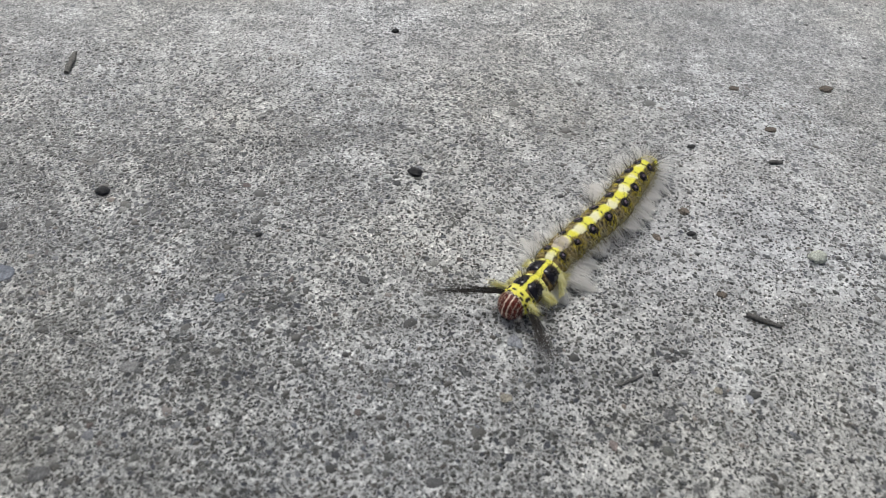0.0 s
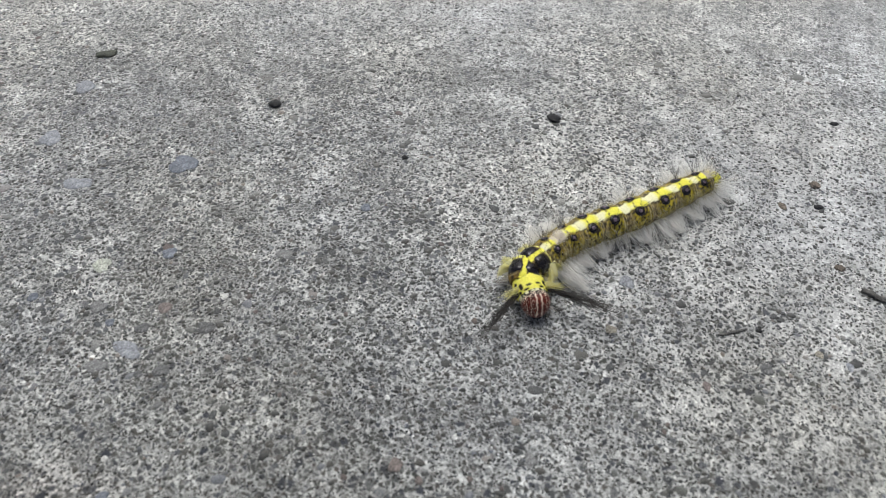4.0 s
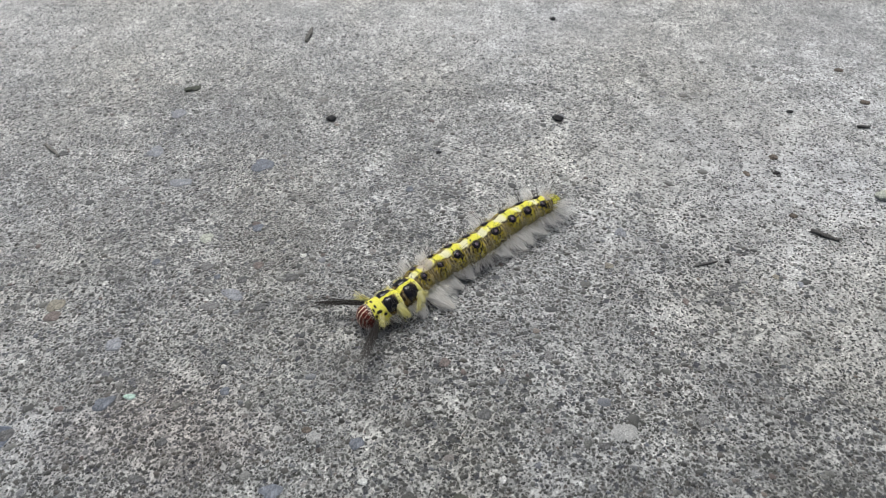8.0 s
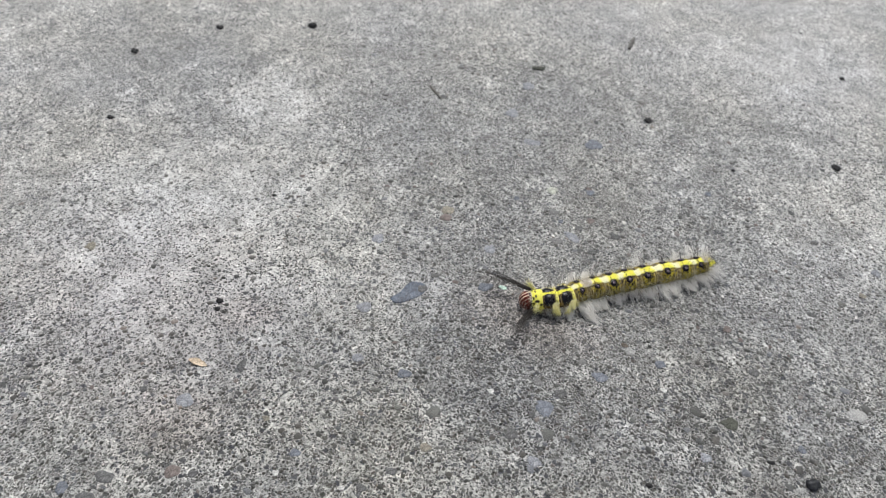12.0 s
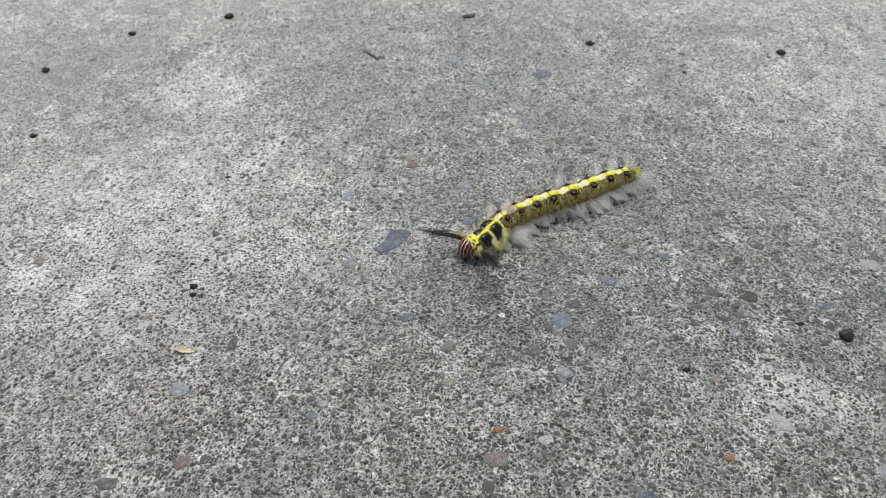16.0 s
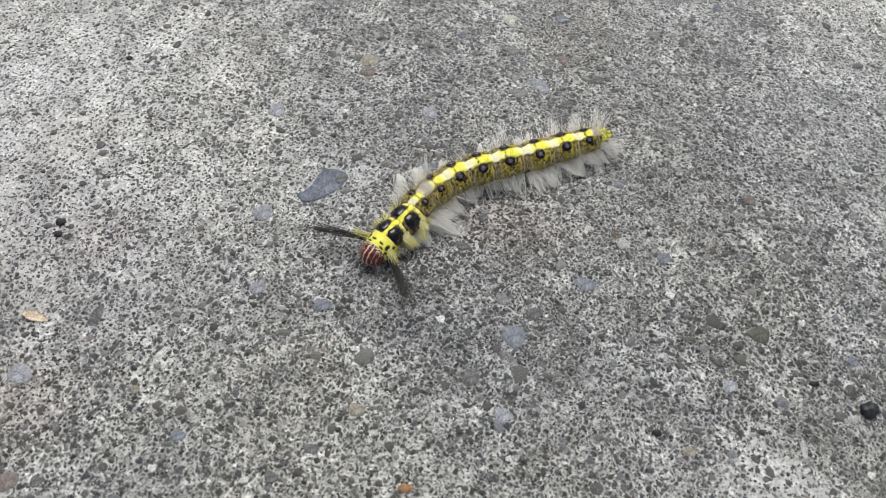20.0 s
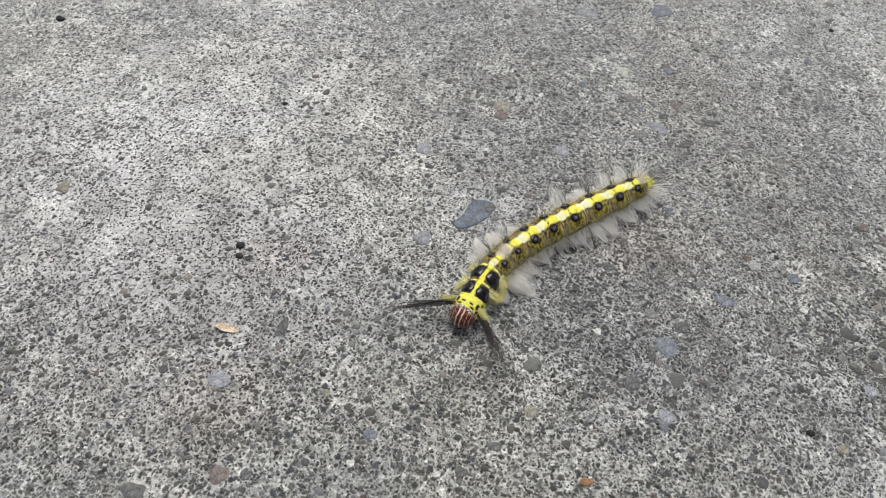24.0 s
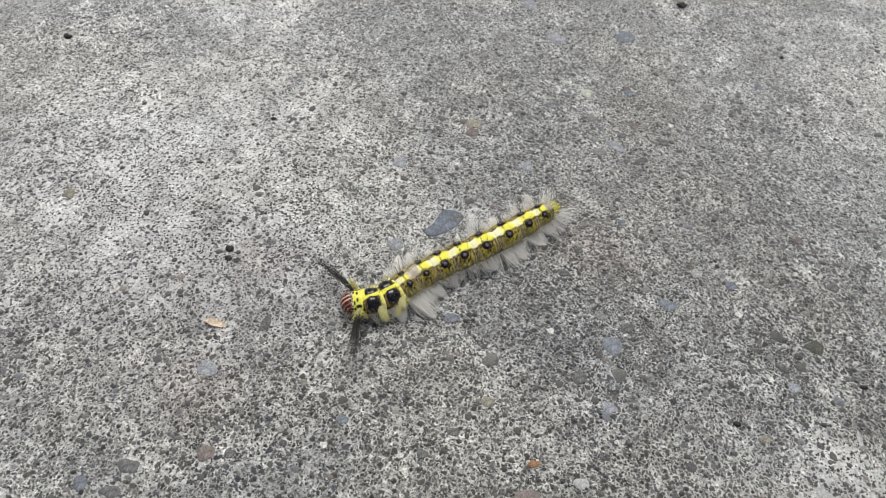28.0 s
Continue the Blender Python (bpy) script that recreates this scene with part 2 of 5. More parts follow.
        (24.5, -98, -148, 8, -44, 18, -1.13, -0.37, -0.99, 0.15, -0.94, 0.58, -0.9, 1.01, -0.79, 1.48, -0.6, 1.99, -0.34, 2.48, -0.03, 3.04, 0.29, 3.65, 0.59, 4.2, 0.86, 4.67),
        (25, -116, -154, 7, -66, 7, -1.54, -0.45, -1.26, 0.01, -1.1, 0.49, -1.02, 0.92, -0.87, 1.41, -0.64, 1.91, -0.36, 2.43, -0.04, 2.99, 0.24, 3.58, 0.51, 4.12, 0.73, 4.57),
        (25.5, -116, -162, -11, -69, 7, -1.85, -0.62, -1.52, -0.14, -1.35, 0.32, -1.2, 0.76, -0.99, 1.21, -0.76, 1.71, -0.54, 2.22, -0.26, 2.78, 0.06, 3.33, 0.36, 3.84, 0.58, 4.31),
        (26, -129, -169, -3, -82, 5, -2.08, -0.84, -1.72, -0.37, -1.54, 0.09, -1.4, 0.53, -1.22, 1.0, -0.98, 1.5, -0.72, 1.99, -0.41, 2.53, -0.09, 3.11, 0.18, 3.64, 0.39, 4.12),
        (26.5, -134, -181, -7, -78, 8, -2.34, -0.95, -1.94, -0.54, -1.75, -0.1, -1.58, 0.33, -1.36, 0.78, -1.12, 1.26, -0.88, 1.76, -0.6, 2.31, -0.3, 2.88, -0.01, 3.39, 0.21, 3.86),
        (27, -140, -193, -11, -84, 8, -2.51, -1.03, -2.06, -0.7, -1.85, -0.26, -1.69, 0.16, -1.5, 0.62, -1.27, 1.11, -1.02, 1.6, -0.71, 2.12, -0.39, 2.69, -0.12, 3.24, 0.1, 3.73),
        (27.5, -131, -190, 9, -63, 8, -2.53, -1.16, -2.1, -0.75, -1.9, -0.33, -1.75, 0.09, -1.57, 0.54, -1.33, 1.02, -1.06, 1.5, -0.74, 2.03, -0.43, 2.62, -0.17, 3.18, 0.04, 3.66),
        (28, -131, -187, 7, -61, 18, -2.58, -0.98, -2.1, -0.73, -1.91, -0.32, -1.76, 0.09, -1.58, 0.54, -1.34, 1.01, -1.07, 1.49, -0.76, 2.02, -0.45, 2.61, -0.19, 3.18, 0.03, 3.66)]


# ---------- small tools; all shapes are drawn in centimetres ----------
CM = 0.01
rng = np.random.default_rng(7)


def mesh_of(name, verts, faces, mat=None, smooth=True):
    me = bpy.data.meshes.new(name)
    me.from_pydata((np.asarray(verts, float) * CM).tolist(), [], [tuple(int(i) for i in f) for f in faces])
    if smooth:
        me.polygons.foreach_set("use_smooth", [True] * len(me.polygons))
    if mat:
        me.materials.append(mat)
    me.update()
    return me


def part(name, me, parent=None, label="", m=None):
    ob = new(name, me)
    if parent is not None:
        ob.parent = parent
    if m is not None:
        ob.matrix_basis = m
    if label:
        tagged(ob, label)
    return ob


def grid_faces(rows, cols, wrap=True):
    out = []
    for r in range(rows - 1):
        for c in range(cols if wrap else cols - 1):
            d = (c + 1) % cols
            out.append((r * cols + c, r * cols + d, (r + 1) * cols + d, (r + 1) * cols + c))
    return out


def lump(seed, size, rough=0.25, detail=3, flat_base=0.35, freq=1.3):
    """An irregular stone: an icosphere pushed about by noise, cut flat below. size: length, width, height."""
    bm = bmesh.new()
    bmesh.ops.create_icosphere(bm, subdivisions=detail, radius=0.5)
    shift = Vector((seed * 7.31, seed * 3.17, seed * 1.71))
    for v in bm.verts:
        n = v.co.normalized()
        k = 1 + rough * noise.noise(n * freq + shift) + 0.45 * rough * noise.noise(n * freq * 2.7 + shift) + 0.2 * rough * noise.noise(n * freq * 7 + shift)
        v.co = n * 0.5 * k
        v.co.z = max(v.co.z, -0.5 + flat_base * 0.5)
        v.co.x, v.co.y, v.co.z = v.co.x * size[0], v.co.y * size[1], (v.co.z + 0.5 - flat_base * 0.5) * size[2]
    verts, faces = [tuple(v.co) for v in bm.verts], [tuple(v.index for v in f.verts) for f in bm.faces]
    bm.free()
    return verts, faces


def strands(roots, tips, bend, radius, rings=5, taper=0.75, sides=3):
    """Fine tapered hairs from roots to tips (arrays, n x 3); bend: how far each one's middle is pushed aside."""
    roots, tips, bend = np.asarray(roots, float), np.asarray(tips, float), np.asarray(bend, float)
    n = len(roots)
    way = tips - roots
    side = np.cross(way, rng.normal(size=(n, 3)))
    side /= np.linalg.norm(side, axis=1, keepdims=True) + 1e-9
    up = np.cross(way, side)
    up /= np.linalg.norm(up, axis=1, keepdims=True) + 1e-9
    rad = np.broadcast_to(np.asarray(radius, float), (n,))[:, None]
    verts = np.zeros((n, rings, sides, 3))
    for j in range(rings):
        f = j / (rings - 1)
        mid = roots + way * f + bend * (4 * f * (1 - f))
        r = rad * (1 - taper * f)
        for k in range(sides):
            a = 2 * math.pi * k / sides
            verts[:, j, k] = mid + r * (math.cos(a) * side + math.sin(a) * up)
    faces = []
    for i in range(n):
        o = i * rings * sides
        for j in range(rings - 1):
            for k in range(sides if sides > 2 else 1):
                p, q = o + j * sides + k, o + j * sides + (k + 1) % sides
                faces.append((p, q, q + sides, p + sides))
    return verts.reshape(-1, 3), faces


# ---------- materials ----------
def nodes_of(name):
    mat = bpy.data.materials.new(name)
    mat.use_nodes = True
    nt = mat.node_tree
    return mat, nt, nt.nodes["Principled BSDF"]


def node(nt, kind, **given):
    n = nt.nodes.new(kind)
    for key, value in given.items():
        if key in n.inputs:
            n.inputs[key].default_value = value
    return n


def ramp(nt, source, stops):
    n = nt.nodes.new("ShaderNodeValToRGB")
    while len(n.color_ramp.elements) < len(stops):
        n.color_ramp.elements.new(0.5)
    for e, (p, c) in zip(n.color_ramp.elements, stops):
        e.position, e.color = p, (*c, 1)
    nt.links.new(source, n.inputs["Fac"])
    return n.outputs["Color"]


def math_node(nt, op, a, b=0.0, c=0.0):
    n = nt.nodes.new("ShaderNodeMath")
    n.operation = op
    for k, v in enumerate((a, b, c)):
        if isinstance(v, (int, float)):
            n.inputs[k].default_value = v
        else:
            nt.links.new(v, n.inputs[k])
    return n.outputs[0]


def mix(nt, fac, a, b, mode="MIX"):
    n = nt.nodes.new("ShaderNodeMix")
    n.data_type, n.blend_type = "RGBA", mode
    for k, v in ((0, fac), (6, a), (7, b)):
        if isinstance(v, (int, float)):
            n.inputs[k].default_value = v
        elif isinstance(v, tuple):
            n.inputs[k].default_value = (*v, 1)
        else:
            nt.links.new(v, n.inputs[k])
    return n.outputs[2]


def centimetres(nt):
    """Object coordinates in centimetres."""
    tc = nt.nodes.new("ShaderNodeTexCoord")
    mp = nt.nodes.new("ShaderNodeMapping")
    mp.inputs["Scale"].default_value = (100, 100, 100)
    nt.links.new(tc.outputs["Object"], mp.inputs["Vector"])
    return mp.outputs["Vector"]


def noise_tex(nt, vec, scale, detail=3.0, rough=0.55):
    n = node(nt, "ShaderNodeTexNoise", Scale=scale, Detail=detail, Roughness=rough)
    nt.links.new(vec, n.inputs["Vector"])
    return n.outputs["Fac"]


def voronoi(nt, vec, scale, feature="F1", out="Distance", rand=1.0):
    n = node(nt, "ShaderNodeTexVoronoi", Scale=scale, Randomness=rand)
    n.feature = feature
    nt.links.new(vec, n.inputs["Vector"])
    return n.outputs[out]


def bump(nt, bsdf, height, strength, distance):
    n = node(nt, "ShaderNodeBump", Strength=strength, Distance=distance)
    nt.links.new(height, n.inputs["Height"])
    nt.links.new(n.outputs["Normal"], bsdf.inputs["Normal"])


def separate(nt, colour):
    n = nt.nodes.new("ShaderNodeSeparateColor")
    nt.links.new(colour, n.inputs[0])
    return n.outputs


def weathered(nt, col, broad, pale, dark, tint):
    """Bleached, darker and reddish patches, and the slab's broad unevenness of tone."""
    col = mix(nt, 0.45, col, ramp(nt, broad, [(0.32, (0.72, 0.72, 0.73)), (0.68, (1.25, 1.25, 1.24))]), "MULTIPLY")
    col = mix(nt, math_node(nt, "MULTIPLY", pale, 0.85), col, mix(nt, 1.0, mix(nt, 1.0, col, (1.14, 1.14, 1.145), "MULTIPLY"), (0.012, 0.012, 0.013), "ADD"))
    col = mix(nt, math_node(nt, "MULTIPLY", dark, 0.3), col, (0.56, 0.56, 0.575), "MULTIPLY")
    vec = centimetres(nt)
    cast = ramp(nt, noise_tex(nt, vec, 0.16, 2.0), [(0.36, (0.985, 0.995, 1.015)), (0.64, (1.01, 1.0, 0.96))])
    col = mix(nt, 1.0, col, cast, "MULTIPLY")
    return mix(nt, math_node(nt, "MULTIPLY", tint, 0.5), col, (1.0, 0.88, 0.84), "MULTIPLY")


def low_angle_gloss(nt, bsdf, col):
    """Worn mineral surface: dull from above, with a broad gloss at a low angle that keeps the tone and relief of the
    grains. The gloss is added to brighten the far slab against the near.
    """
    bsdf.inputs["Roughness"].default_value = 0.5
    bsdf.inputs["Specular IOR Level"].default_value = 0.3
    slope = node(nt, "ShaderNodeLayerWeight", Blend=0.5)
    fac = math_node(nt, "MULTIPLY", math_node(nt, "POWER", slope.outputs["Facing"], 2.0), 0.85)
    gloss = node(nt, "ShaderNodeBsdfGlossy", Roughness=0.5)
    nt.links.new(mix(nt, 1.0, mix(nt, 1.0, col, (0.95, 0.95, 0.95), "MULTIPLY"), (0.58, 0.58, 0.58), "ADD"), gloss.inputs["Color"])
    for link in bsdf.inputs["Normal"].links:
        nt.links.new(link.from_socket, gloss.inputs["Normal"])
    both = nt.nodes.new("ShaderNodeMixShader")
    nt.links.new(fac, both.inputs["Fac"])
    nt.links.new(bsdf.outputs["BSDF"], both.inputs[1])
    nt.links.new(gloss.outputs["BSDF"], both.inputs[2])
    nt.links.new(both.outputs["Shader"], nt.nodes["Material Output"].inputs["Surface"])


def concrete_material():
    mat, nt, bsdf = nodes_of("weathered_concrete")
    vec = centimetres(nt)
    warp = node(nt, "ShaderNodeTexNoise", Scale=9.0, Detail=2.0)
    nt.links.new(vec, warp.inputs["Vector"])
    vadd = nt.nodes.new("ShaderNodeVectorMath")
    vadd.operation = "MULTIPLY_ADD"
    nt.links.new(warp.outputs["Color"], vadd.inputs[0])
    vadd.inputs[1].default_value = (0.07, 0.07, 0.0)
    nt.links.new(vec, vadd.inputs[2])
    wv = vadd.outputs[0]
    # cement paste
    broad = noise_tex(nt, vec, 0.22, 4.0, 0.6)
    mid = noise_tex(nt, vec, 1.1, 4.0, 0.6)
    fine = noise_tex(nt, vec, 16.0, 3.0, 0.6)
    paste = ramp(nt, mid, [(0.25, (0.36, 0.36, 0.355)), (0.5, (0.6, 0.6, 0.595)), (0.75, (0.88, 0.88, 0.87))])
    paste = mix(nt, 0.45, paste, ramp(nt, broad, [(0.3, (0.38, 0.382, 0.37)), (0.7, (0.58, 0.582, 0.57))]))
    paste = mix(nt, 0.55, paste, ramp(nt, fine, [(0.30, (0.3, 0.3, 0.3)), (0.68, (1.0, 1.0, 1.0))]), "MULTIPLY")
    soft = noise_tex(nt, vec, 5.5, 3.0, 0.6)
    paste = mix(nt, 0.7, paste, ramp(nt, soft, [(0.3, (0.55, 0.55, 0.55)), (0.65, (1.12, 1.12, 1.12))]), "MULTIPLY")
    attr = nt.nodes.new("ShaderNodeAttribute")
    attr.attribute_name = "tone_patch"
    pale, dark, tint = separate(nt, attr.outputs["Color"])[:3]
    # sand in the paste: grains of three sizes, each with its own tone, parted by thin bright seams of paste
    # small pale grains that break up the paste
    for scale, low in ((24.0, 0.5), (14.0, 0.62)):
        tone = separate(nt, voronoi(nt, wv, scale, out="Color"))[1]
        rim = voronoi(nt, wv, scale, "DISTANCE_TO_EDGE")
        shade = ramp(nt, tone, [(0.1, (low, low, low)), (0.8, (1.15, 1.15, 1.14))])
        paste = mix(nt, math_node(nt, "MINIMUM", math_node(nt, "MULTIPLY", rim, 7.0), 0.85), paste, mix(nt, 1.0, paste, shade, "MULTIPLY"))
    paste = mix(nt, 1.0, paste, (1.2, 1.2, 1.195), "MULTIPLY")
    # bleached patches keep a smooth skin of laitance
    skin = ramp(nt, mid, [(0.3, (0.38, 0.385, 0.392)), (0.7, (0.52, 0.526, 0.534))])
    skin = mix(nt, 0.5, skin, ramp(nt, fine, [(0.3, (0.72, 0.72, 0.72)), (0.7, (1.15, 1.15, 1.15))]), "MULTIPLY")
    paste = mix(nt, math_node(nt, "MULTIPLY", pale, 0.7), paste, skin)
    col = paste
    speck = noise_tex(nt, vec, 34.0, 3.0, 0.65)
    height = math_node(nt, "ADD", math_node(nt, "MULTIPLY", fine, 0.35), math_node(nt, "MULTIPLY", speck, 0.5))
    lean = math_node(nt, "MULTIPLY_ADD", mid, 1.3, -0.65)
    for scale, share, seam in ((19.0, 0.6, 0.05), (11.5, 0.78, 0.035), (7.5, 0.33, 0.03)):
        gap = voronoi(nt, wv, scale, "DISTANCE_TO_EDGE")
        cell = separate(nt, voronoi(nt, wv, scale, out="Color"))
        allow = math_node(nt, "SUBTRACT", math_node(nt, "SUBTRACT", share, lean), math_node(nt, "MULTIPLY", pale, 0.42))
        allow = math_node(nt, "ADD", allow, math_node(nt, "MULTIPLY", dark, 0.3))
        chosen = math_node(nt, "LESS_THAN", cell[0], allow)
        width = math_node(nt, "MULTIPLY_ADD", cell[2], 0.12, seam)
        edge = math_node(nt, "MULTIPLY", math_node(nt, "SUBTRACT", gap, width), 6.5)
        edge = math_node(nt, "MINIMUM", math_node(nt, "MAXIMUM", edge, 0.0), 1.0)
        edge = math_node(nt, "MULTIPLY", edge, chosen)
        grain = ramp(nt, cell[1], [(0.0, (0.022, 0.022, 0.022)), (0.3, (0.06, 0.06, 0.058)), (0.65, (0.118, 0.118, 0.114)), (0.93, (0.25, 0.25, 0.25)), (1.0, (0.6, 0.6, 0.58))])
        hue = ramp(nt, cell[2], [(0.0, (0.075, 0.085, 0.115)), (0.25, (0.10, 0.10, 0.092)), (0.5, (0.07, 0.075, 0.058)), (0.75, (0.13, 0.128, 0.11)), (1.0, (0.12, 0.095, 0.08))])
        grain = mix(nt, 0.5, grain, hue)
        grain = mix(nt, 0.85, grain, ramp(nt, speck, [(0.32, (0.45, 0.45, 0.44)), (0.5, (0.9, 0.9, 0.9)), (0.7, (1.6, 1.6, 1.58))]), "MULTIPLY")
        col = mix(nt, edge, col, grain)
        height = math_node(nt, "SUBTRACT", height, math_node(nt, "MULTIPLY", edge, 0.6))
        dome = math_node(nt, "MULTIPLY", math_node(nt, "MINIMUM", gap, 0.4), chosen)
        height = math_node(nt, "ADD", height, math_node(nt, "MULTIPLY", dome, 1.6))
    # pits in the relief, their shade painted near black; glints painted white
    pit = voronoi(nt, wv, 12.5)
    pick = separate(nt, voronoi(nt, wv, 12.5, out="Color"))
    hole = math_node(nt, "MULTIPLY", math_node(nt, "LESS_THAN", pit, 0.26), math_node(nt, "LESS_THAN", pick[0], 0.4))
    col = mix(nt, hole, col, (0.022, 0.022, 0.021))
    height = math_node(nt, "SUBTRACT", height, math_node(nt, "MULTIPLY", hole, 1.2))
    glint = math_node(nt, "MULTIPLY", math_node(nt, "LESS_THAN", pit, 0.2), math_node(nt, "GREATER_THAN", pick[0], 0.965))
    col = mix(nt, glint, col, (0.85, 0.85, 0.84))
    # patches of differing tone
    col = weathered(nt, col, broad, pale, dark, tint)
    nt.links.new(col, bsdf.inputs["Base Color"])
    bump(nt, bsdf, height, 0.85, 0.00035)
    low_angle_gloss(nt, bsdf, col)
    return mat


def grain_material():
    mat, nt, bsdf = nodes_of("exposed_sand_grains")
    geo = nt.nodes.new("ShaderNodeNewGeometry")
    isl = geo.outputs["Random Per Island"]
    base = ramp(nt, isl, [(0.0, (0.02, 0.02, 0.019)), (0.2, (0.045, 0.046, 0.042)), (0.4, (0.073, 0.067, 0.059)), (0.55, (0.078, 0.081, 0.073)), (0.78, (0.19, 0.19, 0.18)), (0.9, (0.14, 0.148, 0.17)), (0.95, (0.2, 0.17, 0.145)), (0.975, (0.3, 0.295, 0.285)), (1.0, (0.62, 0.62, 0.6))])
    vec = centimetres(nt)
    f = noise_tex(nt, vec, 34.0, 3.0, 0.65)
    base = mix(nt, 0.85, base, ramp(nt, f, [(0.32, (0.45, 0.45, 0.44)), (0.5, (0.9, 0.9, 0.9)), (0.7, (1.6, 1.6, 1.58))]), "MULTIPLY")
    attr = nt.nodes.new("ShaderNodeAttribute")
    attr.attribute_name = "tone_patch"
    base = weathered(nt, base, noise_tex(nt, vec, 0.22, 4.0, 0.6), *separate(nt, attr.outputs["Color"])[:3])
    nt.links.new(base, bsdf.inputs["Base Color"])
    bump(nt, bsdf, f, 0.4, 0.0002)
    low_angle_gloss(nt, bsdf, base)
    return mat


def stone_material(name, dark_c, light_c, rough=0.7, scale=9.0, specks=0.0):
    mat, nt, bsdf = nodes_of(name)
    vec = centimetres(nt)
    a = noise_tex(nt, vec, scale, 4.0, 0.65)
    b = noise_tex(nt, vec, scale * 4.5, 2.0)
    col = ramp(nt, a, [(0.3, dark_c), (0.68, light_c)])
    col = mix(nt, 0.6, col, ramp(nt, b, [(0.3, (0.35, 0.35, 0.35)), (0.5, (0.85, 0.85, 0.85)), (0.7, (1.5, 1.5, 1.5))]), "MULTIPLY")
    info = nt.nodes.new("ShaderNodeObjectInfo")
    col = mix(nt, 0.5, col, ramp(nt, info.outputs["Random"], [(0.0, (0.75, 0.75, 0.75)), (1.0, (1.2, 1.2, 1.2))]), "MULTIPLY")
    if specks:
        s = voronoi(nt, vec, 16.0)
        near = math_node(nt, "LESS_THAN", s, 0.22)
        col = mix(nt, math_node(nt, "MULTIPLY", near, specks), col, (0.5, 0.5, 0.49))
    nt.links.new(col, bsdf.inputs["Base Color"])
    bsdf.inputs["Roughness"].default_value = rough
    bump(nt, bsdf, math_node(nt, "ADD", a, math_node(nt, "MULTIPLY", b, 0.5)), 0.7, 0.0004)
    return mat


def skin_material(name="caterpillar_skin", rough=0.62):
    mat, nt, bsdf = nodes_of(name)
    attr = nt.nodes.new("ShaderNodeAttribute")
    attr.attribute_name = "pigment"
    vec = centimetres(nt)
    f = noise_tex(nt, vec, 40.0, 3.0)
    col = mix(nt, 0.45, attr.outputs["Color"], ramp(nt, f, [(0.3, (0.6, 0.58, 0.5)), (0.7, (1.1, 1.1, 1.1))]), "MULTIPLY")
    nt.links.new(col, bsdf.inputs["Base Color"])
    bsdf.inputs["Roughness"].default_value = rough
    bsdf.inputs["Specular IOR Level"].default_value = 0.3
    bump(nt, bsdf, f, 0.35, 0.0003)
    return mat


def hair_material(name, root, tip, rough=0.45, clear=0.0):
    """clear: the share of light that passes through the hairs."""
    mat, nt, bsdf = nodes_of(name)
    geo = nt.nodes.new("ShaderNodeNewGeometry")
    col = ramp(nt, geo.outputs["Random Per Island"], [(0.0, root), (1.0, tip)])
    nt.links.new(col, bsdf.inputs["Base Color"])
    bsdf.inputs["Roughness"].default_value = rough
    if clear:
        soft = nt.nodes.new("ShaderNodeBsdfTranslucent")
        nt.links.new(col, soft.inputs["Color"])
        both = nt.nodes.new("ShaderNodeMixShader")
        both.inputs["Fac"].default_value = clear
        nt.links.new(bsdf.outputs["BSDF"], both.inputs[1])
        nt.links.new(soft.outputs["BSDF"], both.inputs[2])
        nt.links.new(both.outputs["Shader"], nt.nodes["Material Output"].inputs["Surface"])
    return mat


def gloss_material(name, colour, rough):
    mat, nt, bsdf = nodes_of(name)
    vec = centimetres(nt)
    f = noise_tex(nt, vec, 30.0, 3.0)
    col = ramp(nt, f, [(0.3, tuple(c * 0.6 for c in colour)), (0.7, tuple(c * 1.3 for c in colour))])
    nt.links.new(col, bsdf.inputs["Base Color"])
    bsdf.inputs["Roughness"].default_value = rough
    bump(nt, bsdf, f, 0.12, 0.0002)
    return mat


CONCRETE = concrete_material()
GRAINS = grain_material()
BLACK_GRIT = stone_material("black_grit", (0.008, 0.008, 0.009), (0.03, 0.03, 0.032), 0.6)
COAL = stone_material("coal_black_stone", (0.01, 0.011, 0.013), (0.045, 0.048, 0.055), 0.45)
DARK_STONE = stone_material("dark_grey_stone", (0.075, 0.076, 0.077), (0.17, 0.17, 0.17), 0.7, 9.0, 0.25)
GREY_STONE = stone_material("mid_grey_stone", (0.17, 0.17, 0.168), (0.28, 0.28, 0.275), 0.7, 12.0, 0.4)
BLUE_STONE = stone_material("slate_blue_stone", (0.105, 0.118, 0.145), (0.21, 0.228, 0.265), 0.6, 7.0, 0.15)
BLUE_DARK = stone_material("dark_slate_stone", (0.05, 0.062, 0.088), (0.14, 0.165, 0.215), 0.5, 5.0, 0.2)
BLUE_PALE = stone_material("pale_blue_grey_stone", (0.20, 0.212, 0.24), (0.37, 0.38, 0.405), 0.7, 8.0, 0.2)
PALE_GREY = stone_material("pale_grey_stone", (0.34, 0.34, 0.33), (0.52, 0.52, 0.51), 0.7, 12.0)
RED_STONE = stone_material("reddish_brown_stone", (0.14, 0.118, 0.11), (0.25, 0.21, 0.195), 0.7)
OCHRE = stone_material("ochre_stone", (0.2, 0.185, 0.15), (0.36, 0.335, 0.275), 0.75)
WHITE_STONE = stone_material("white_quartz", (0.55, 0.55, 0.53), (0.8, 0.8, 0.78), 0.4)
PALE_GREEN = stone_material("pale_greenish_stone", (0.38, 0.4, 0.33), (0.62, 0.64, 0.56), 0.6)
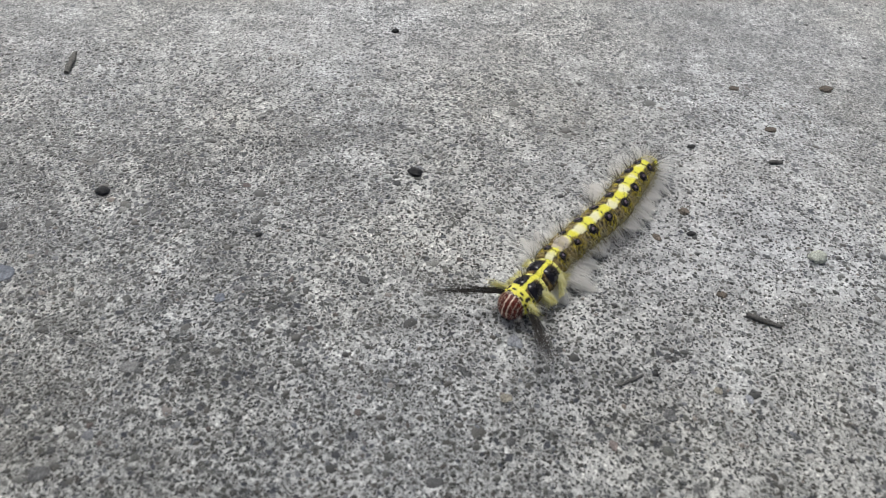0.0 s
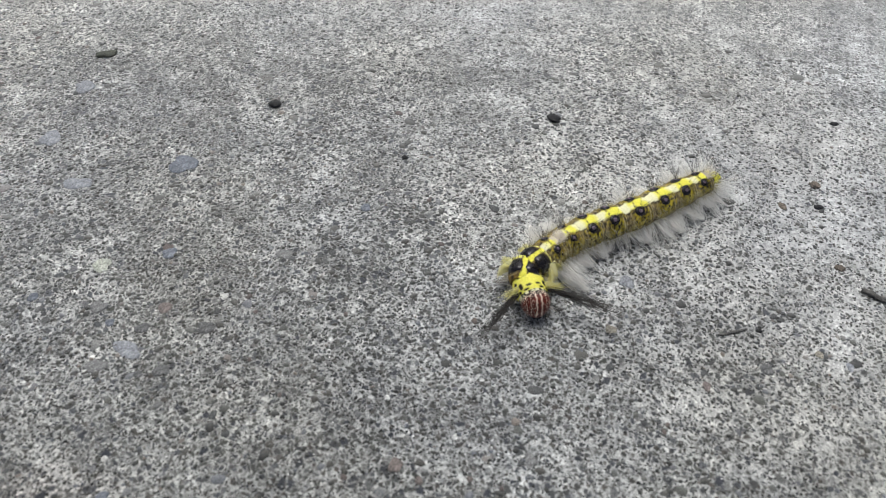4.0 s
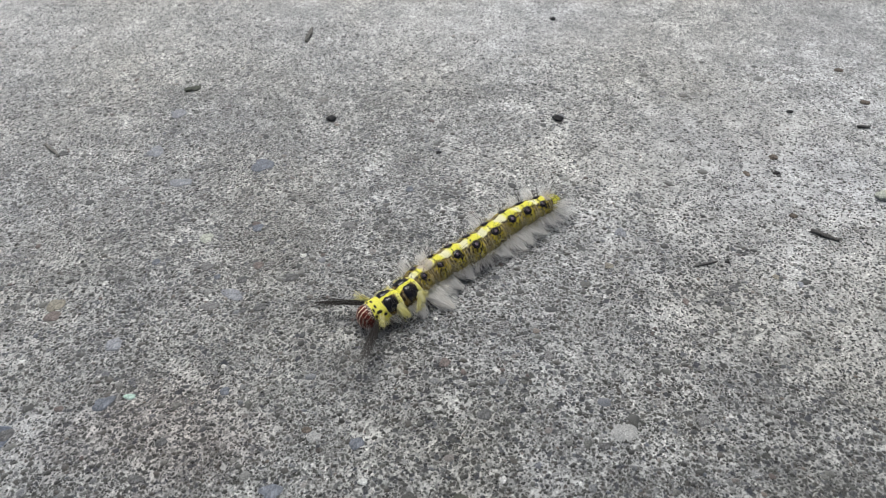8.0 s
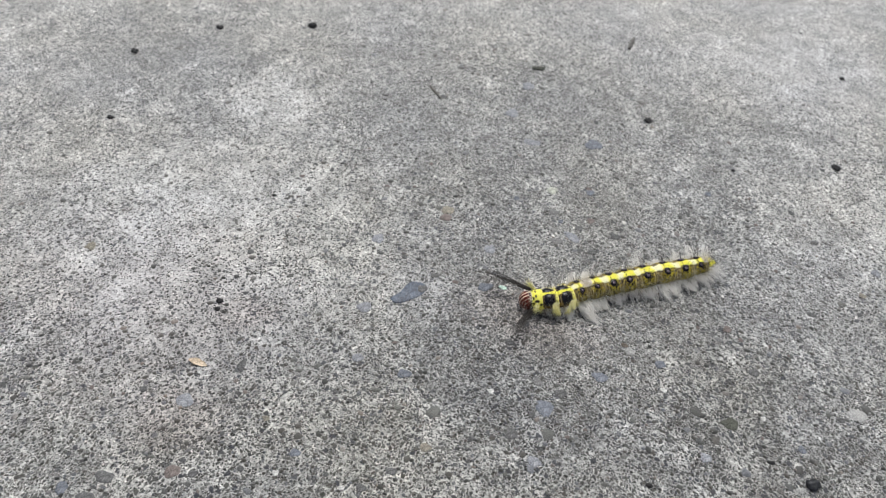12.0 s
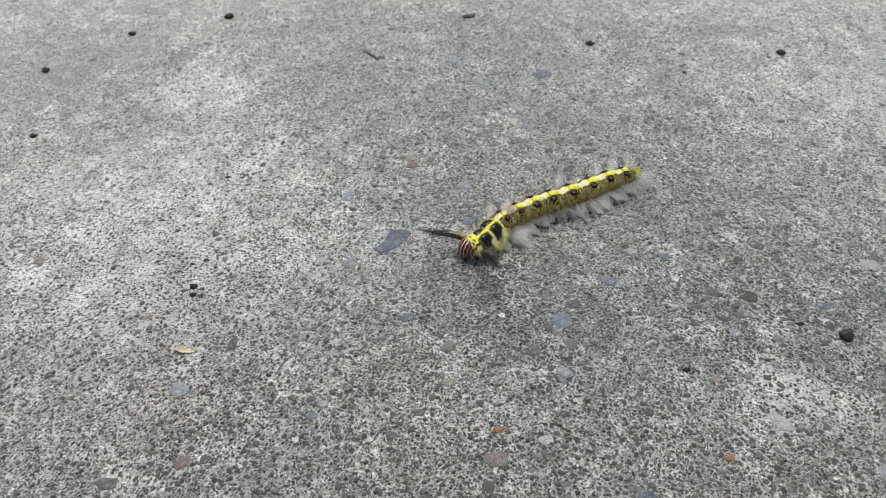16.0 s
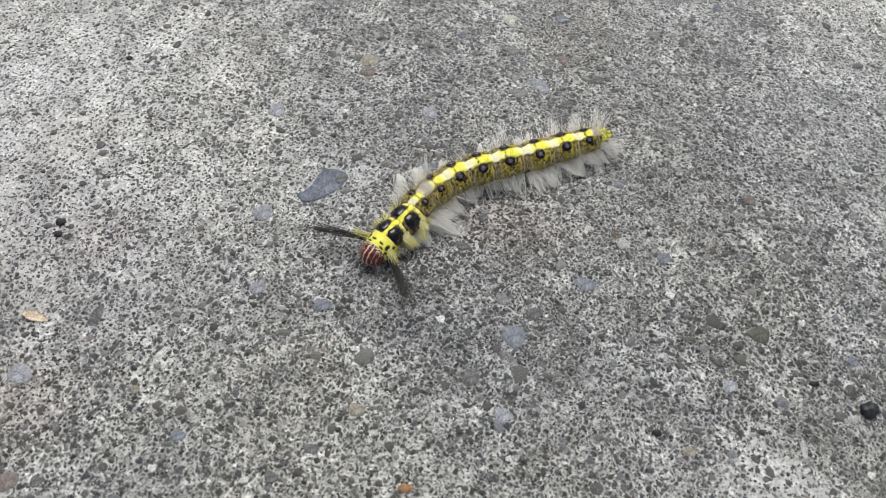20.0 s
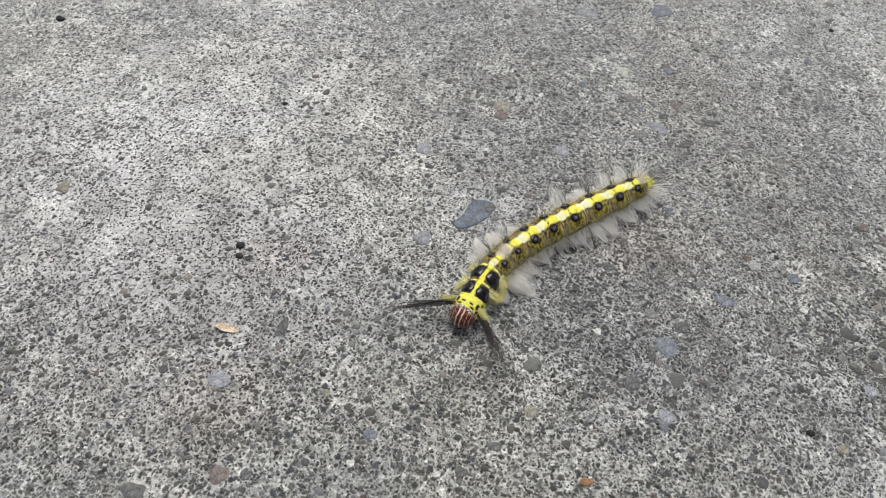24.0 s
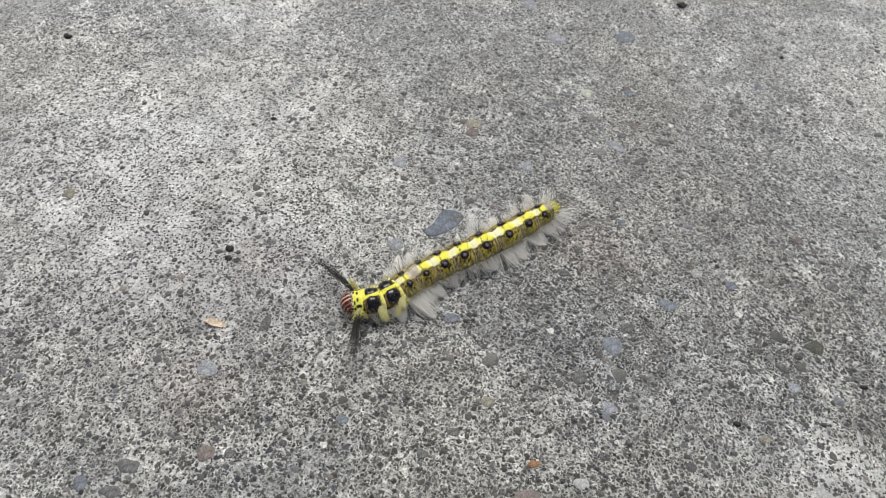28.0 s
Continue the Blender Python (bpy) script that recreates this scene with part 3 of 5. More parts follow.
MINT = stone_material("mint_green_chip", (0.35, 0.5, 0.42), (0.55, 0.7, 0.62), 0.5)
MOSS = stone_material("dark_moss", (0.06, 0.065, 0.052), (0.14, 0.145, 0.12), 0.95, 14.0)
ORANGE = stone_material("orange_brown_crumb", (0.26, 0.13, 0.06), (0.42, 0.24, 0.12), 0.7)
BROWN = stone_material("brown_crumb", (0.09, 0.075, 0.06), (0.24, 0.20, 0.165), 0.8)
CHIP = stone_material("tan_leaf_chip", (0.48, 0.38, 0.27), (0.68, 0.57, 0.43), 0.65, 6.0)
BARK = stone_material("weathered_bark", (0.10, 0.095, 0.085), (0.27, 0.26, 0.24), 0.85, 10.0)
TWIG = stone_material("grey_brown_twig", (0.045, 0.043, 0.04), (0.17, 0.165, 0.155), 0.8, 12.0)
SKIN = skin_material()
HEAD_SKIN = skin_material("caterpillar_head_shell", 0.38)
SPOT = gloss_material("black_spot", (0.010, 0.008, 0.011), 0.16)
SPOT_CORE = gloss_material("purple_spot_core", (0.27, 0.20, 0.27), 0.25)
LEG = gloss_material("reddish_leg", (0.16, 0.07, 0.04), 0.4)
PROLEG = gloss_material("brown_proleg", (0.14, 0.11, 0.06), 0.6)
HAIR_WHITE = hair_material("grey_white_hair", (0.92, 0.90, 0.86), (0.99, 0.985, 0.97), 0.35, 0.5)
# grey hair with the shade under the flank put into its dark end
HAIR_GREY_SHADED = hair_material("shaded_grey_hair", (0.14, 0.11, 0.09), (0.66, 0.62, 0.57), 0.45, 0.3)
HAIR_ROSY = hair_material("rosy_grey_hair", (0.78, 0.71, 0.63), (0.93, 0.89, 0.83), 0.45, 0.2)
HAIR_DARK = hair_material("black_hair", (0.009, 0.008, 0.008), (0.07, 0.058, 0.048), 0.4)
HAIR_YELLOW = hair_material("yellow_hair", (0.80, 0.74, 0.20), (0.95, 0.93, 0.66), 0.45, 0.3)
HAIR_OLIVE = hair_material("olive_hair", (0.08, 0.06, 0.015), (0.78, 0.72, 0.42))

# ---------- ground ----------
X0, X1, Y0, Y1 = -34.0, 30.0, -14.0, 38.0


def blob(x, y, cx, cy, rx, ry, turn, soft=0.6):
    a = radians(turn)
    u = ((x - cx) * math.cos(a) + (y - cy) * math.sin(a)) / rx
    v = (-(x - cx) * math.sin(a) + (y - cy) * math.cos(a)) / ry
    wob = 0.35 * noise.noise(Vector((x * 0.55, y * 0.55, 3.0))) + 0.22 * noise.noise(Vector((x * 1.7, y * 1.7, 9.0)))
    d = math.hypot(u, v) + wob
    return min(1.0, max(0.0, (1.0 + soft / 2 - d) / soft))


# patches of tone: strength, centre, half sizes, turn, softness of the rim
PALE_PATCHES = [(0.55, 12.8, 15.0, 5.5, 5.0, 0, 1.2), (0.65, -9.0, 0.5, 5.2, 5.2, 10, 1.1), (0.65, -11.9, 6.9, 1.5, 2.2, 20, 0.9), (0.6, -9.5, 3.9, 1.6, 1.3, 20, 0.8),
                (0.6, 8.5, 1.1, 1.1, 0.8, 10, 0.8), (0.4, 3.0, 21.0, 4.0, 2.5, 10, 1.2), (0.5, -6.5, 3.5, 1.2, 0.8, 30, 0.8), (0.6, -2.5, 2.6, 1.2, 0.8, 30, 0.7)]
DARK_PATCHES = [(0.36, 2.3, 4.8, 4.6, 4.6, 0, 1.6), (0.4, -5.0, 12.5, 5.5, 3.5, 25, 1.2), (0.5, -17.5, 7.0, 4.0, 4.0, 0, 1.0), (0.5, 0.8, 9.1, 1.6, 1.0, 10, 0.9), (0.4, 3.2, 0.9, 2.4, 1.3, 20, 0.9), (0.35, 10.5, 6.0, 4.0, 3.5, 0, 1.2), (0.35, 5.5, -2.2, 4.5, 2.6, 20, 1.2)]
TINT_PATCHES = [(0.9, -5.3, -0.95, 0.95, 0.7, 20, 0.7), (0.8, -4.2, -4.3, 1.2, 1.0, 0, 0.8), (0.9, 1.1, 3.8, 1.8, 1.1, 15, 0.9), (0.5, -8.0, -3.0, 4.0, 3.0, 0, 1.2)]


def patch_at(x, y):
    pale = max([a * blob(x, y, *b) for a, *b in PALE_PATCHES], default=0)
    dark = max([a * blob(x, y, *b) for a, *b in DARK_PATCHES], default=0)
    tint = max([a * blob(x, y, *b) for a, *b in TINT_PATCHES], default=0)
    return pale, dark, tint


def rise(x, y):
    """The slab's slight unevenness, in centimetres."""
    return 0.012 * np.sin(0.9 * x + 0.4 * y) + 0.010 * np.sin(0.5 * y - 1.1 * x + 1.0) + 0.006 * np.sin(2.3 * x + 1.9 * y)


def build_ground():
    step = 0.32
    xs = np.concatenate(([-4000, -600, -90], np.arange(X0, X1 + 0.01, step), [90, 600, 4000]))
    ys = np.concatenate(([-4000, -600, -90], np.arange(Y0, Y1 + 0.01, step), [90, 600, 4000]))
    gx, gy = np.meshgrid(xs, ys)
    inner = (gx > X0) & (gx < X1) & (gy > Y0) & (gy < Y1)
    gz = np.where(inner, rise(gx, gy), 0.0)
    verts = np.stack([gx.ravel(), gy.ravel(), gz.ravel()], 1)
    me = mesh_of("ground", verts, grid_faces(len(ys), len(xs), False), CONCRETE)
    at = me.color_attributes.new("tone_patch", "FLOAT_COLOR", "POINT")
    val = np.ones((len(verts), 4))
    for k, (x, y, z) in enumerate(verts):
        val[k, :3] = patch_at(x, y) if X0 < x < X1 and Y0 < y < Y1 else (0, 0, 0)
    at.data.foreach_set("color", val.ravel())
    return tagged(new("ground", me), "grey weathered concrete slab with exposed dark sand grains", "ground", kind="structure"), val[:, :3].reshape(len(ys), len(xs), 3), xs, ys


ground, PATCH_GRID, SX, SY = build_ground()

# ---------- the caterpillar ----------
# pieces from head to tail: half length, radius, at stations along the back
STATIONS = ["mesothorax", "metathorax"] + ["abdomen_segment"] * 8
HALF = [0.25, 0.24, 0.24, 0.26, 0.28, 0.30, 0.33, 0.335, 0.31, 0.27]
RADIUS = [0.292, 0.315, 0.33, 0.345, 0.35, 0.355, 0.355, 0.345, 0.32, 0.28]
AXIS = 0.40
YELLOW, CREAM, OLIVE, UMBER, GOLD = (0.86, 0.82, 0.09), (0.89, 0.86, 0.56), (0.24, 0.185, 0.018), (0.03, 0.021, 0.011), (0.54, 0.43, 0.03)
ROSY_GREY, DUN = (0.60, 0.53, 0.45), (0.20, 0.15, 0.085)
BLACK, UNDER = (0.012, 0.010, 0.010), (0.16, 0.13, 0.10)


def blend(a, b, f):
    f = min(1.0, max(0.0, f))
    return tuple(p + (q - p) * f for p, q in zip(a, b))


def segment_pigment(kind, u, deg, x, y, z, seed):
    """The skin's colour at u (-1 rear to 1 front) and deg from the top of the back."""
    n1 = noise.noise(Vector((x * 9 + seed * 5, y * 9, z * 9)))
    n2 = noise.noise(Vector((x * 24 + seed * 3, y * 24, z * 24 + 4)))
    n3 = noise.noise(Vector((x * 4.5 + seed, y * 4.5 + 2, z * 4.5)))
    a = abs(deg)
    side = blend(OLIVE, GOLD, 0.45 + 1.6 * n1)
    if kind not in ("thorax", "metathorax"):
        # golden below the spots, dun towards the joints
        side = blend(side, DUN, min(0.75, (abs(u + 0.15) - 0.55) * 2.0 + 0.8 * n3))
        side = blend(side, (0.74, 0.63, 0.045), 0.9 * max(0.0, 1 - abs(u + 0.2) * 2.0) * (0.55 + 0.9 * n3) * (1.0 if a < 85 else 0.3))
    n4 = noise.noise(Vector((x * 15 + seed * 7, y * 15 + 5, z * 15)))
    side = blend(side, UMBER, 5.0 * (n2 - 0.05) + 6.0 * max(0.0, n4 - 0.10) + 0.4 * max(0.0, n1))
    if kind in ("metathorax", "thorax"):
        side = blend((0.03, 0.017, 0.008), (0.27, 0.17, 0.03), 0.35 + 1.8 * n1 + 1.2 * n4)
    if kind == "fore":
        side = blend(side, (0.22, 0.15, 0.025), 0.3 + n3)
    if a > 98:
        side = blend(side, UNDER, (a - 98) / 30 + 0.5 * n1)
    # pale cross lines between the segments
    if 28 < a < 95:
        for e in (-0.9, -0.66, 0.62, 0.86):
            side = blend(side, (0.66, 0.56, 0.33), 0.75 * max(0.0, 1 - abs(u - e + 0.05 * n1) / 0.05))
    if kind == "thorax":
        width, back = 7.5 + 10 * abs(u) ** 3, YELLOW
    elif kind == "metathorax":
        width, back = 8 + 9 * abs(u) ** 3, YELLOW
    elif kind == "tail":
        width, back = 52 + 14 * n3, blend(blend(YELLOW, ROSY_GREY, (u - 0.55) * 3), UMBER, 2.0 * (n2 - 0.2))
    else:
        # bright yellow from the spots rearwards, cream on to the next pair
        width = 12.5 + 7 * min(1.0, abs(u - 0.05) * 2.2) - (3 if kind == "fore" else 0)
        back = blend(YELLOW, CREAM, max((u - 0.22) * 3.2, (-0.55 - u) * 3.2) - 0.35 * max(0.0, (a - 9) / 10) + 0.9 * n1)
        bare = {3: u < -0.25, 4: u > 0.42, 10: u < -0.45}.get(seed, False)
        if bare:
            back, width = blend(back, ROSY_GREY, 0.85 + n1), width + 5
    if kind in ("thorax", "metathorax"):
        f = (1 - math.hypot((u - 0.1) / 0.78, (a - 46) / 42)) * 5 + 0.8 * n1
        side = blend(side, BLACK, f)
        side = blend(side, blend(YELLOW, CREAM, 0.3), ((-0.5 - u) * 7 + 0.8 * n1) * (1.0 if a < 105 else 0.2))
    width += 6 * n1
    side = blend(side, UMBER, 0.75 - abs(a - width - 3) / 5 + 1.5 * n4)
    back = blend(side, back, (width - a) / 3 + 0.5)
    if kind in ("fore", "abdomen"):
        # broken black line that joins a pair of spots
        back = blend(back, BLACK, (0.05 - abs(u - 0.12 - 0.002 * a)) * 22 + 3.4 * n2 - 0.3 if a < 27 else 0.0)
    return back


def collar_pigment(u, deg, x, y, z):
    n1 = noise.noise(Vector((x * 12, y * 12, z * 12)))
    a = abs(deg)
    c = blend(YELLOW, (0.88, 0.82, 0.16), 0.5 + n1)
    for cu, ca, wu, wa in ((0.30, 17, 0.13, 11), (0.20, 47, 0.34, 9), (0.60, 30, 0.10, 13), (0.60, 60, 0.14, 9), (-0.3, 66, 0.2, 8), (0.25, 88, 0.35, 12), (-0.82, 32, 0.26, 24)):
        c = blend(c, BLACK, (1 - math.hypot((u - cu) / wu, (a - ca) / wa)) * 4 + 0.6 * n1)
    if u > 0.74:
        c = blend(CREAM, BLACK, 3.0 * noise.noise(Vector((x * 22, y * 9, z * 22))) + 0.6)
    if a > 100:
        c = blend(c, UNDER, (a - 100) / 15)
    return c


def ring_body(name, half, radius, pigment, rows=30, cols=72, flat=0.94, nose=0.0, tail=0.0, neck=0.155):
    """A body piece, forward along +y: bulging rings with rounded ends. nose, tail: how far it closes at front and rear."""
    verts, cols_out = [], []
    over = 1.16
    for r in range(rows):
        u = -over + 2 * over * r / (rows - 1)
        k = 1 - neck * abs(u) ** 3.2 + 0.012 * math.cos(u * 14)
        if nose and u > 0:
            k *= math.sqrt(max(0.02, 1 - nose * (u / over) ** 2.4))
        if tail and u < 0:
            k *= math.sqrt(max(0.004, 1 - tail * (-u / over) ** 2.0))
        for c in range(cols):
            a = 2 * math.pi * c / cols
            deg = math.degrees((a + math.pi) % (2 * math.pi) - math.pi)
            ripple = 1 + 0.02 * noise.noise(Vector((math.sin(a) * 3, u * 3, math.cos(a) * 3 + half * 40)))
            x, z = radius * k * ripple * math.sin(a), radius * k * ripple * flat * math.cos(a)
            verts.append((x, u * half, z))
            cols_out.append(pigment(u / over * 1.12, deg, x, u * half, z))
    faces = grid_faces(rows, cols)
    faces.append(tuple(range(cols)))
    faces.append(tuple(reversed(range((rows - 1) * cols, rows * cols))))
    me = mesh_of(name, verts, [tuple(reversed(f)) for f in faces], SKIN)
    at = me.color_attributes.new("pigment", "FLOAT_COLOR", "POINT")
    at.data.foreach_set("color", np.array([(*c, 1.0) for c in cols_out]).ravel())
    return me


def on_skin(radius, deg, y, out=0.0, flat=0.94):
    a = radians(deg)
    return Vector(((radius + out) * math.sin(a), y, (radius * flat + out) * math.cos(a)))


def wart(parent, radius, deg, y, size, core, seed):
    """A glossy raised black spot with a purplish middle; size: across the body, along it, height."""
    verts, faces = lump(seed, (size[0] * 2, size[1] * 2, size[2] * 2), 0.22, 3, 0.0, 2.2)
    m = Matrix.Translation(on_skin(radius, deg, y, -size[2] * 1.05) * CM) @ Matrix.Rotation(radians(deg), 4, "Y")
    w = part("spot", mesh_of("spot", verts, faces, SPOT), parent, "glossy black raised spot", m)
    if core:
        v2, f2 = lump(seed + 0.5, (size[0] * 0.78, size[1] * 0.78, size[2] * 0.75), 0.15, 2, 0.0, 2.0)
        part("spot_core", mesh_of("spot_core", np.array(v2) + (0, 0, size[2] * 1.62), f2, SPOT_CORE), w, "purplish middle of the spot")
    return w


def plate(parent, radius, deg, y, across, along, seed):
    """A squarish glossy black shield that follows the curve of the back."""
    verts, rings, cols = [on_skin(radius, deg, y, 0.034)], 7, 28
    for i in range(1, rings + 1):
        f = i / rings
        for c in range(cols):
            a = 2 * math.pi * c / cols
            ca, sa = math.cos(a), math.sin(a)
            w = f * (1 + 0.12 * noise.noise(Vector((ca * 2, sa * 2, seed))))
            u, v = math.copysign(abs(ca) ** 0.62, ca) * w, math.copysign(abs(sa) ** 0.62, sa) * w
            dent = 0.008 * noise.noise(Vector((u * 2.5, v * 2.5, seed + 5)))
            verts.append(on_skin(radius, deg + math.degrees(u * across / radius), y + v * along, 0.034 * (1 - f ** 3) - 0.012 * f ** 6 + dent))
    faces = [(0, 1 + (c + 1) % cols, 1 + c) for c in range(cols)]
    faces += [tuple(1 + q for q in reversed(f)) for f in grid_faces(rings, cols)]
    if deg > 0:
        faces = [tuple(reversed(f)) for f in faces]
    return part("spot", mesh_of("spot", [tuple(v) for v in verts], faces, SPOT), parent, "large glossy black shield-like spot")


def hair_field(n, radius, degs, ys, length, out, lean, droop, spread, locks=0, flat=0.94, gather=0.85):
    """Roots on the skin and tips. out, lean (rearward), droop (downward): the tips' way; spread: their scatter; locks: how many wisps they gather into."""
    deg = rng.uniform(*degs, n)
    y = rng.uniform(*ys, n)
    a = np.radians(deg)
    root = np.stack([radius * 0.96 * np.sin(a), y, radius * flat * 0.96 * np.cos(a)], 1)
    normal = np.stack([np.sin(a), np.zeros(n), np.cos(a)], 1)
    way = normal * out + np.array([0, -lean, -droop]) + rng.normal(0, spread, (n, 3))
    way /= np.linalg.norm(way, axis=1, keepdims=True)
    ln = length * rng.uniform(0.55, 1.1, n)[:, None]
    tips = root + way * ln
    if locks:
        heart = rng.uniform(*ys, locks)
        stretch = rng.uniform(0.55, 1.2, locks)
        shift = rng.normal(0, 0.1, (locks, 3))
        own = np.argmin(np.abs(y[:, None] - heart[None, :] + rng.normal(0, 0.03, (n, locks))), axis=1)
        pull = np.clip(rng.normal(gather, 0.15, n), 0, 0.97)
        tips = root + (tips - root) * stretch[own][:, None]
        for k in range(locks):
            mine = own == k
            if mine.any():
                tips[mine] += (tips[mine].mean(axis=0) + shift[k] - tips[mine]) * pull[mine][:, None]
    return root, tips, normal * ln * 0.12 + rng.normal(0, 0.06, (n, 3)) * ln


def keep_above(tips, lowest):
    tips[:, 2] = np.maximum(tips[:, 2], lowest + rng.uniform(0, 0.03, len(tips)))
    return tips


def tuft(parent, name, label, mat, fields, thick):
    roots, tips, bends = (np.concatenate(v) for v in zip(*fields))
    tips = keep_above(tips, -AXIS + 0.02)
    v, f = strands(roots, tips, bends, thick * rng.uniform(0.6, 1.2, len(roots)), sides=3 if mat is HAIR_DARK else 2)
    return part(name, mesh_of(name, v, f, mat), parent, label)


def leg(parent, side, y, radius):
    pts = [(0.10 * side, 0, -radius * 0.75), (0.17 * side, 0.03, -radius - 0.02), (0.16 * side, 0.08, -AXIS + 0.015)]
    verts, cols = [], 10
    for k, (p, r) in enumerate(zip(pts, (0.05, 0.035, 0.012))):
        for c in range(cols):
            a = 2 * math.pi * c / cols
            verts.append((p[0] + r * math.cos(a), y + p[1] + r * math.sin(a), p[2]))
    faces = grid_faces(3, cols) + [tuple(range(20, 30))]
    part("leg", mesh_of("leg", verts, faces, LEG), parent, "short reddish jointed leg")


def proleg(parent, side, y, radius):
    verts, cols = [], 14
    for z, r in ((-radius * 0.6, 0.12), (-radius * 0.9, 0.105), (-AXIS + 0.05, 0.085), (-AXIS + 0.012, 0.095), (-AXIS + 0.004, 0.06)):
        for c in range(cols):
            a = 2 * math.pi * c / cols
            verts.append((0.15 * side + r * math.cos(a), y + r * math.sin(a), z))
    faces = grid_faces(5, cols) + [tuple(range(4 * cols, 5 * cols))]
    part("proleg", mesh_of("proleg", verts, faces, PROLEG), parent, "stubby brown proleg")


def head_piece(cat):
    rows, cols, r = 72, 128, 0.268
    verts, tint = [], []
    red, cream, dark = (0.065, 0.008, 0.005), (0.86, 0.70, 0.55), (0.02, 0.008, 0.006)
    for k in range(rows):
        th = math.pi * k / (rows - 1)  # from the brow (front) backwards
        for c in range(cols):
            ph = 2 * math.pi * c / cols
            d = Vector((math.sin(th) * math.sin(ph), math.cos(th), math.sin(th) * math.cos(ph)))
            lobe = 1 + 0.05 * (1 - math.exp(-(d.x / 0.16) ** 2)) * max(0, d.z)
            x, y, z = d.x * r * 1.02 * lobe, d.y * r * 0.9, d.z * r * 1.08 * lobe
            if d.z < -0.3:
                y += 0.03 * (-0.3 - d.z)
                x *= 1 + 0.35 * (d.z + 0.3)
            n = noise.noise(Vector((d.x * 5, d.y * 5, d.z * 5)))
            n2 = noise.noise(Vector((d.x * 11, d.y * 11, d.z * 11 + 3)))
            col = blend(red, (0.16, 0.020, 0.010), 0.5 + n)
            ang = math.degrees(math.atan2(d.x, math.hypot(d.y, d.z) * (1.0 - 0.25 * min(0.0, d.z)))) + 5 * n
            w = max(max(0.0, 1 - abs(abs(ang) - p) / q) for p, q in [(10, 3.8), (31, 1.2), (50, 1.2)])
            fade = min(1.0, max(0.0, (d.z + 0.6) * 2.5))
            col = blend(col, cream, w * 1.8 * fade)
            net = abs(noise.noise(Vector((d.x * 6.5 + 9, d.y * 5, d.z * 6.5))))
            if abs(ang) > 13:
                col = blend(col, cream, 0.9 * max(0.0, 1.0 - net * 20) * fade)
            col = blend(col, dark, max(0.0, n2 * 1.6 - 0.35) + max(0.0, -0.55 - d.z) * 2.5)
            if d.y < 0.05 and d.z > 0.35:
                col = blend(col, BLACK if n2 > -0.12 else cream, 0.85)
            verts.append((x, y, z))
            tint.append(col)
    me = mesh_of("head", verts, [tuple(reversed(f)) for f in grid_faces(rows, cols)], HEAD_SKIN)
    at = me.color_attributes.new("pigment", "FLOAT_COLOR", "POINT")
    at.data.foreach_set("color", np.array([(*c, 1.0) for c in tint]).ravel())
    head = part("head", me, cat, "round reddish-brown head with cream stripes")
    for s in (-1, 1):
        v, f = lump(2.0 + s, (0.07, 0.06, 0.07), 0.15, 2, 0.0)
        part("jaw", mesh_of("jaw", np.array(v) + (0.05 * s, 0.16, -0.25), f, SPOT), head, "dark jaw")
        for e in range(3):
            v, f = lump(e + 8.0, (0.022, 0.022, 0.022), 0.05, 2, 0.0)
            part("eye", mesh_of("eye", np.array(v) + (s * (0.205 - 0.012 * e), 0.10 + 0.035 * e, -0.10 - 0.03 * e), f, SPOT), head, "tiny black eye")
    tuft(head, "face_hair", "fine pale brown face hairs", HAIR_GREY_SHADED,
         [hair_field(46, 0.2, (-150, -75), (0.02, 0.16), 0.26, 0.7, -0.5, 0.4, 0.3), hair_field(46, 0.2, (75, 150), (0.02, 0.16), 0.26, 0.7, -0.5, 0.4, 0.3)], 0.0028)
    return head


PLUME_ROOT = (0.275, 0.07, 0.05)


def hair_pencil(parent, side):
    """The long plume of black hairs at each side behind the head, drawn along +y from a dark knob with yellow hairs."""
    base = Vector((PLUME_ROOT[0] * side, PLUME_ROOT[1], PLUME_ROOT[2])) * CM
    n = 85
    root = rng.normal(0, 0.025, (n, 3))
    fan = rng.normal(0, 1, (n, 3)) * (0.085, 0.05, 0.06)
    far = rng.uniform(0.62, 1.08, n)[:, None]
    tips = np.array((0, 1.45, 0)) * far + fan * far
    v, f = strands(root, tips, np.tile((0, 0, 0.05), (n, 1)) + rng.normal(0, 0.012, (n, 3)), 0.0062 * rng.uniform(0.6, 1.2, n), 6)
    plume = part("hair_pencil", mesh_of("hair_pencil", v, f, HAIR_DARK), parent, "long plume of black hairs", Matrix.Translation(base))
    v, f = lump(5.0 + side, (0.13, 0.13, 0.13), 0.15, 3, 0.0)
    part("knob", mesh_of("knob", np.array(v) - (0, 0, 0.06), f, SPOT), parent, "dark knob that bears the hair pencil", Matrix.Translation(base))
    n = 90
    out = np.array((0.75 * side, 0.5, 0.25))
    root = rng.normal(0, 0.035, (n, 3)) + (-0.03 * side, -0.04, 0.04)
    tips = out * rng.uniform(0.2, 0.42, n)[:, None] + rng.normal(0, 0.05, (n, 3)) + (0, -0.05, 0.03)
    v, f = strands(root, tips, rng.normal(0, 0.01, (n, 3)), 0.0065)
    part("root_hair", mesh_of("root_hair", v, f, HAIR_YELLOW), parent, "yellow hairs at the root of the plume", Matrix.Translation(base))
    return plume


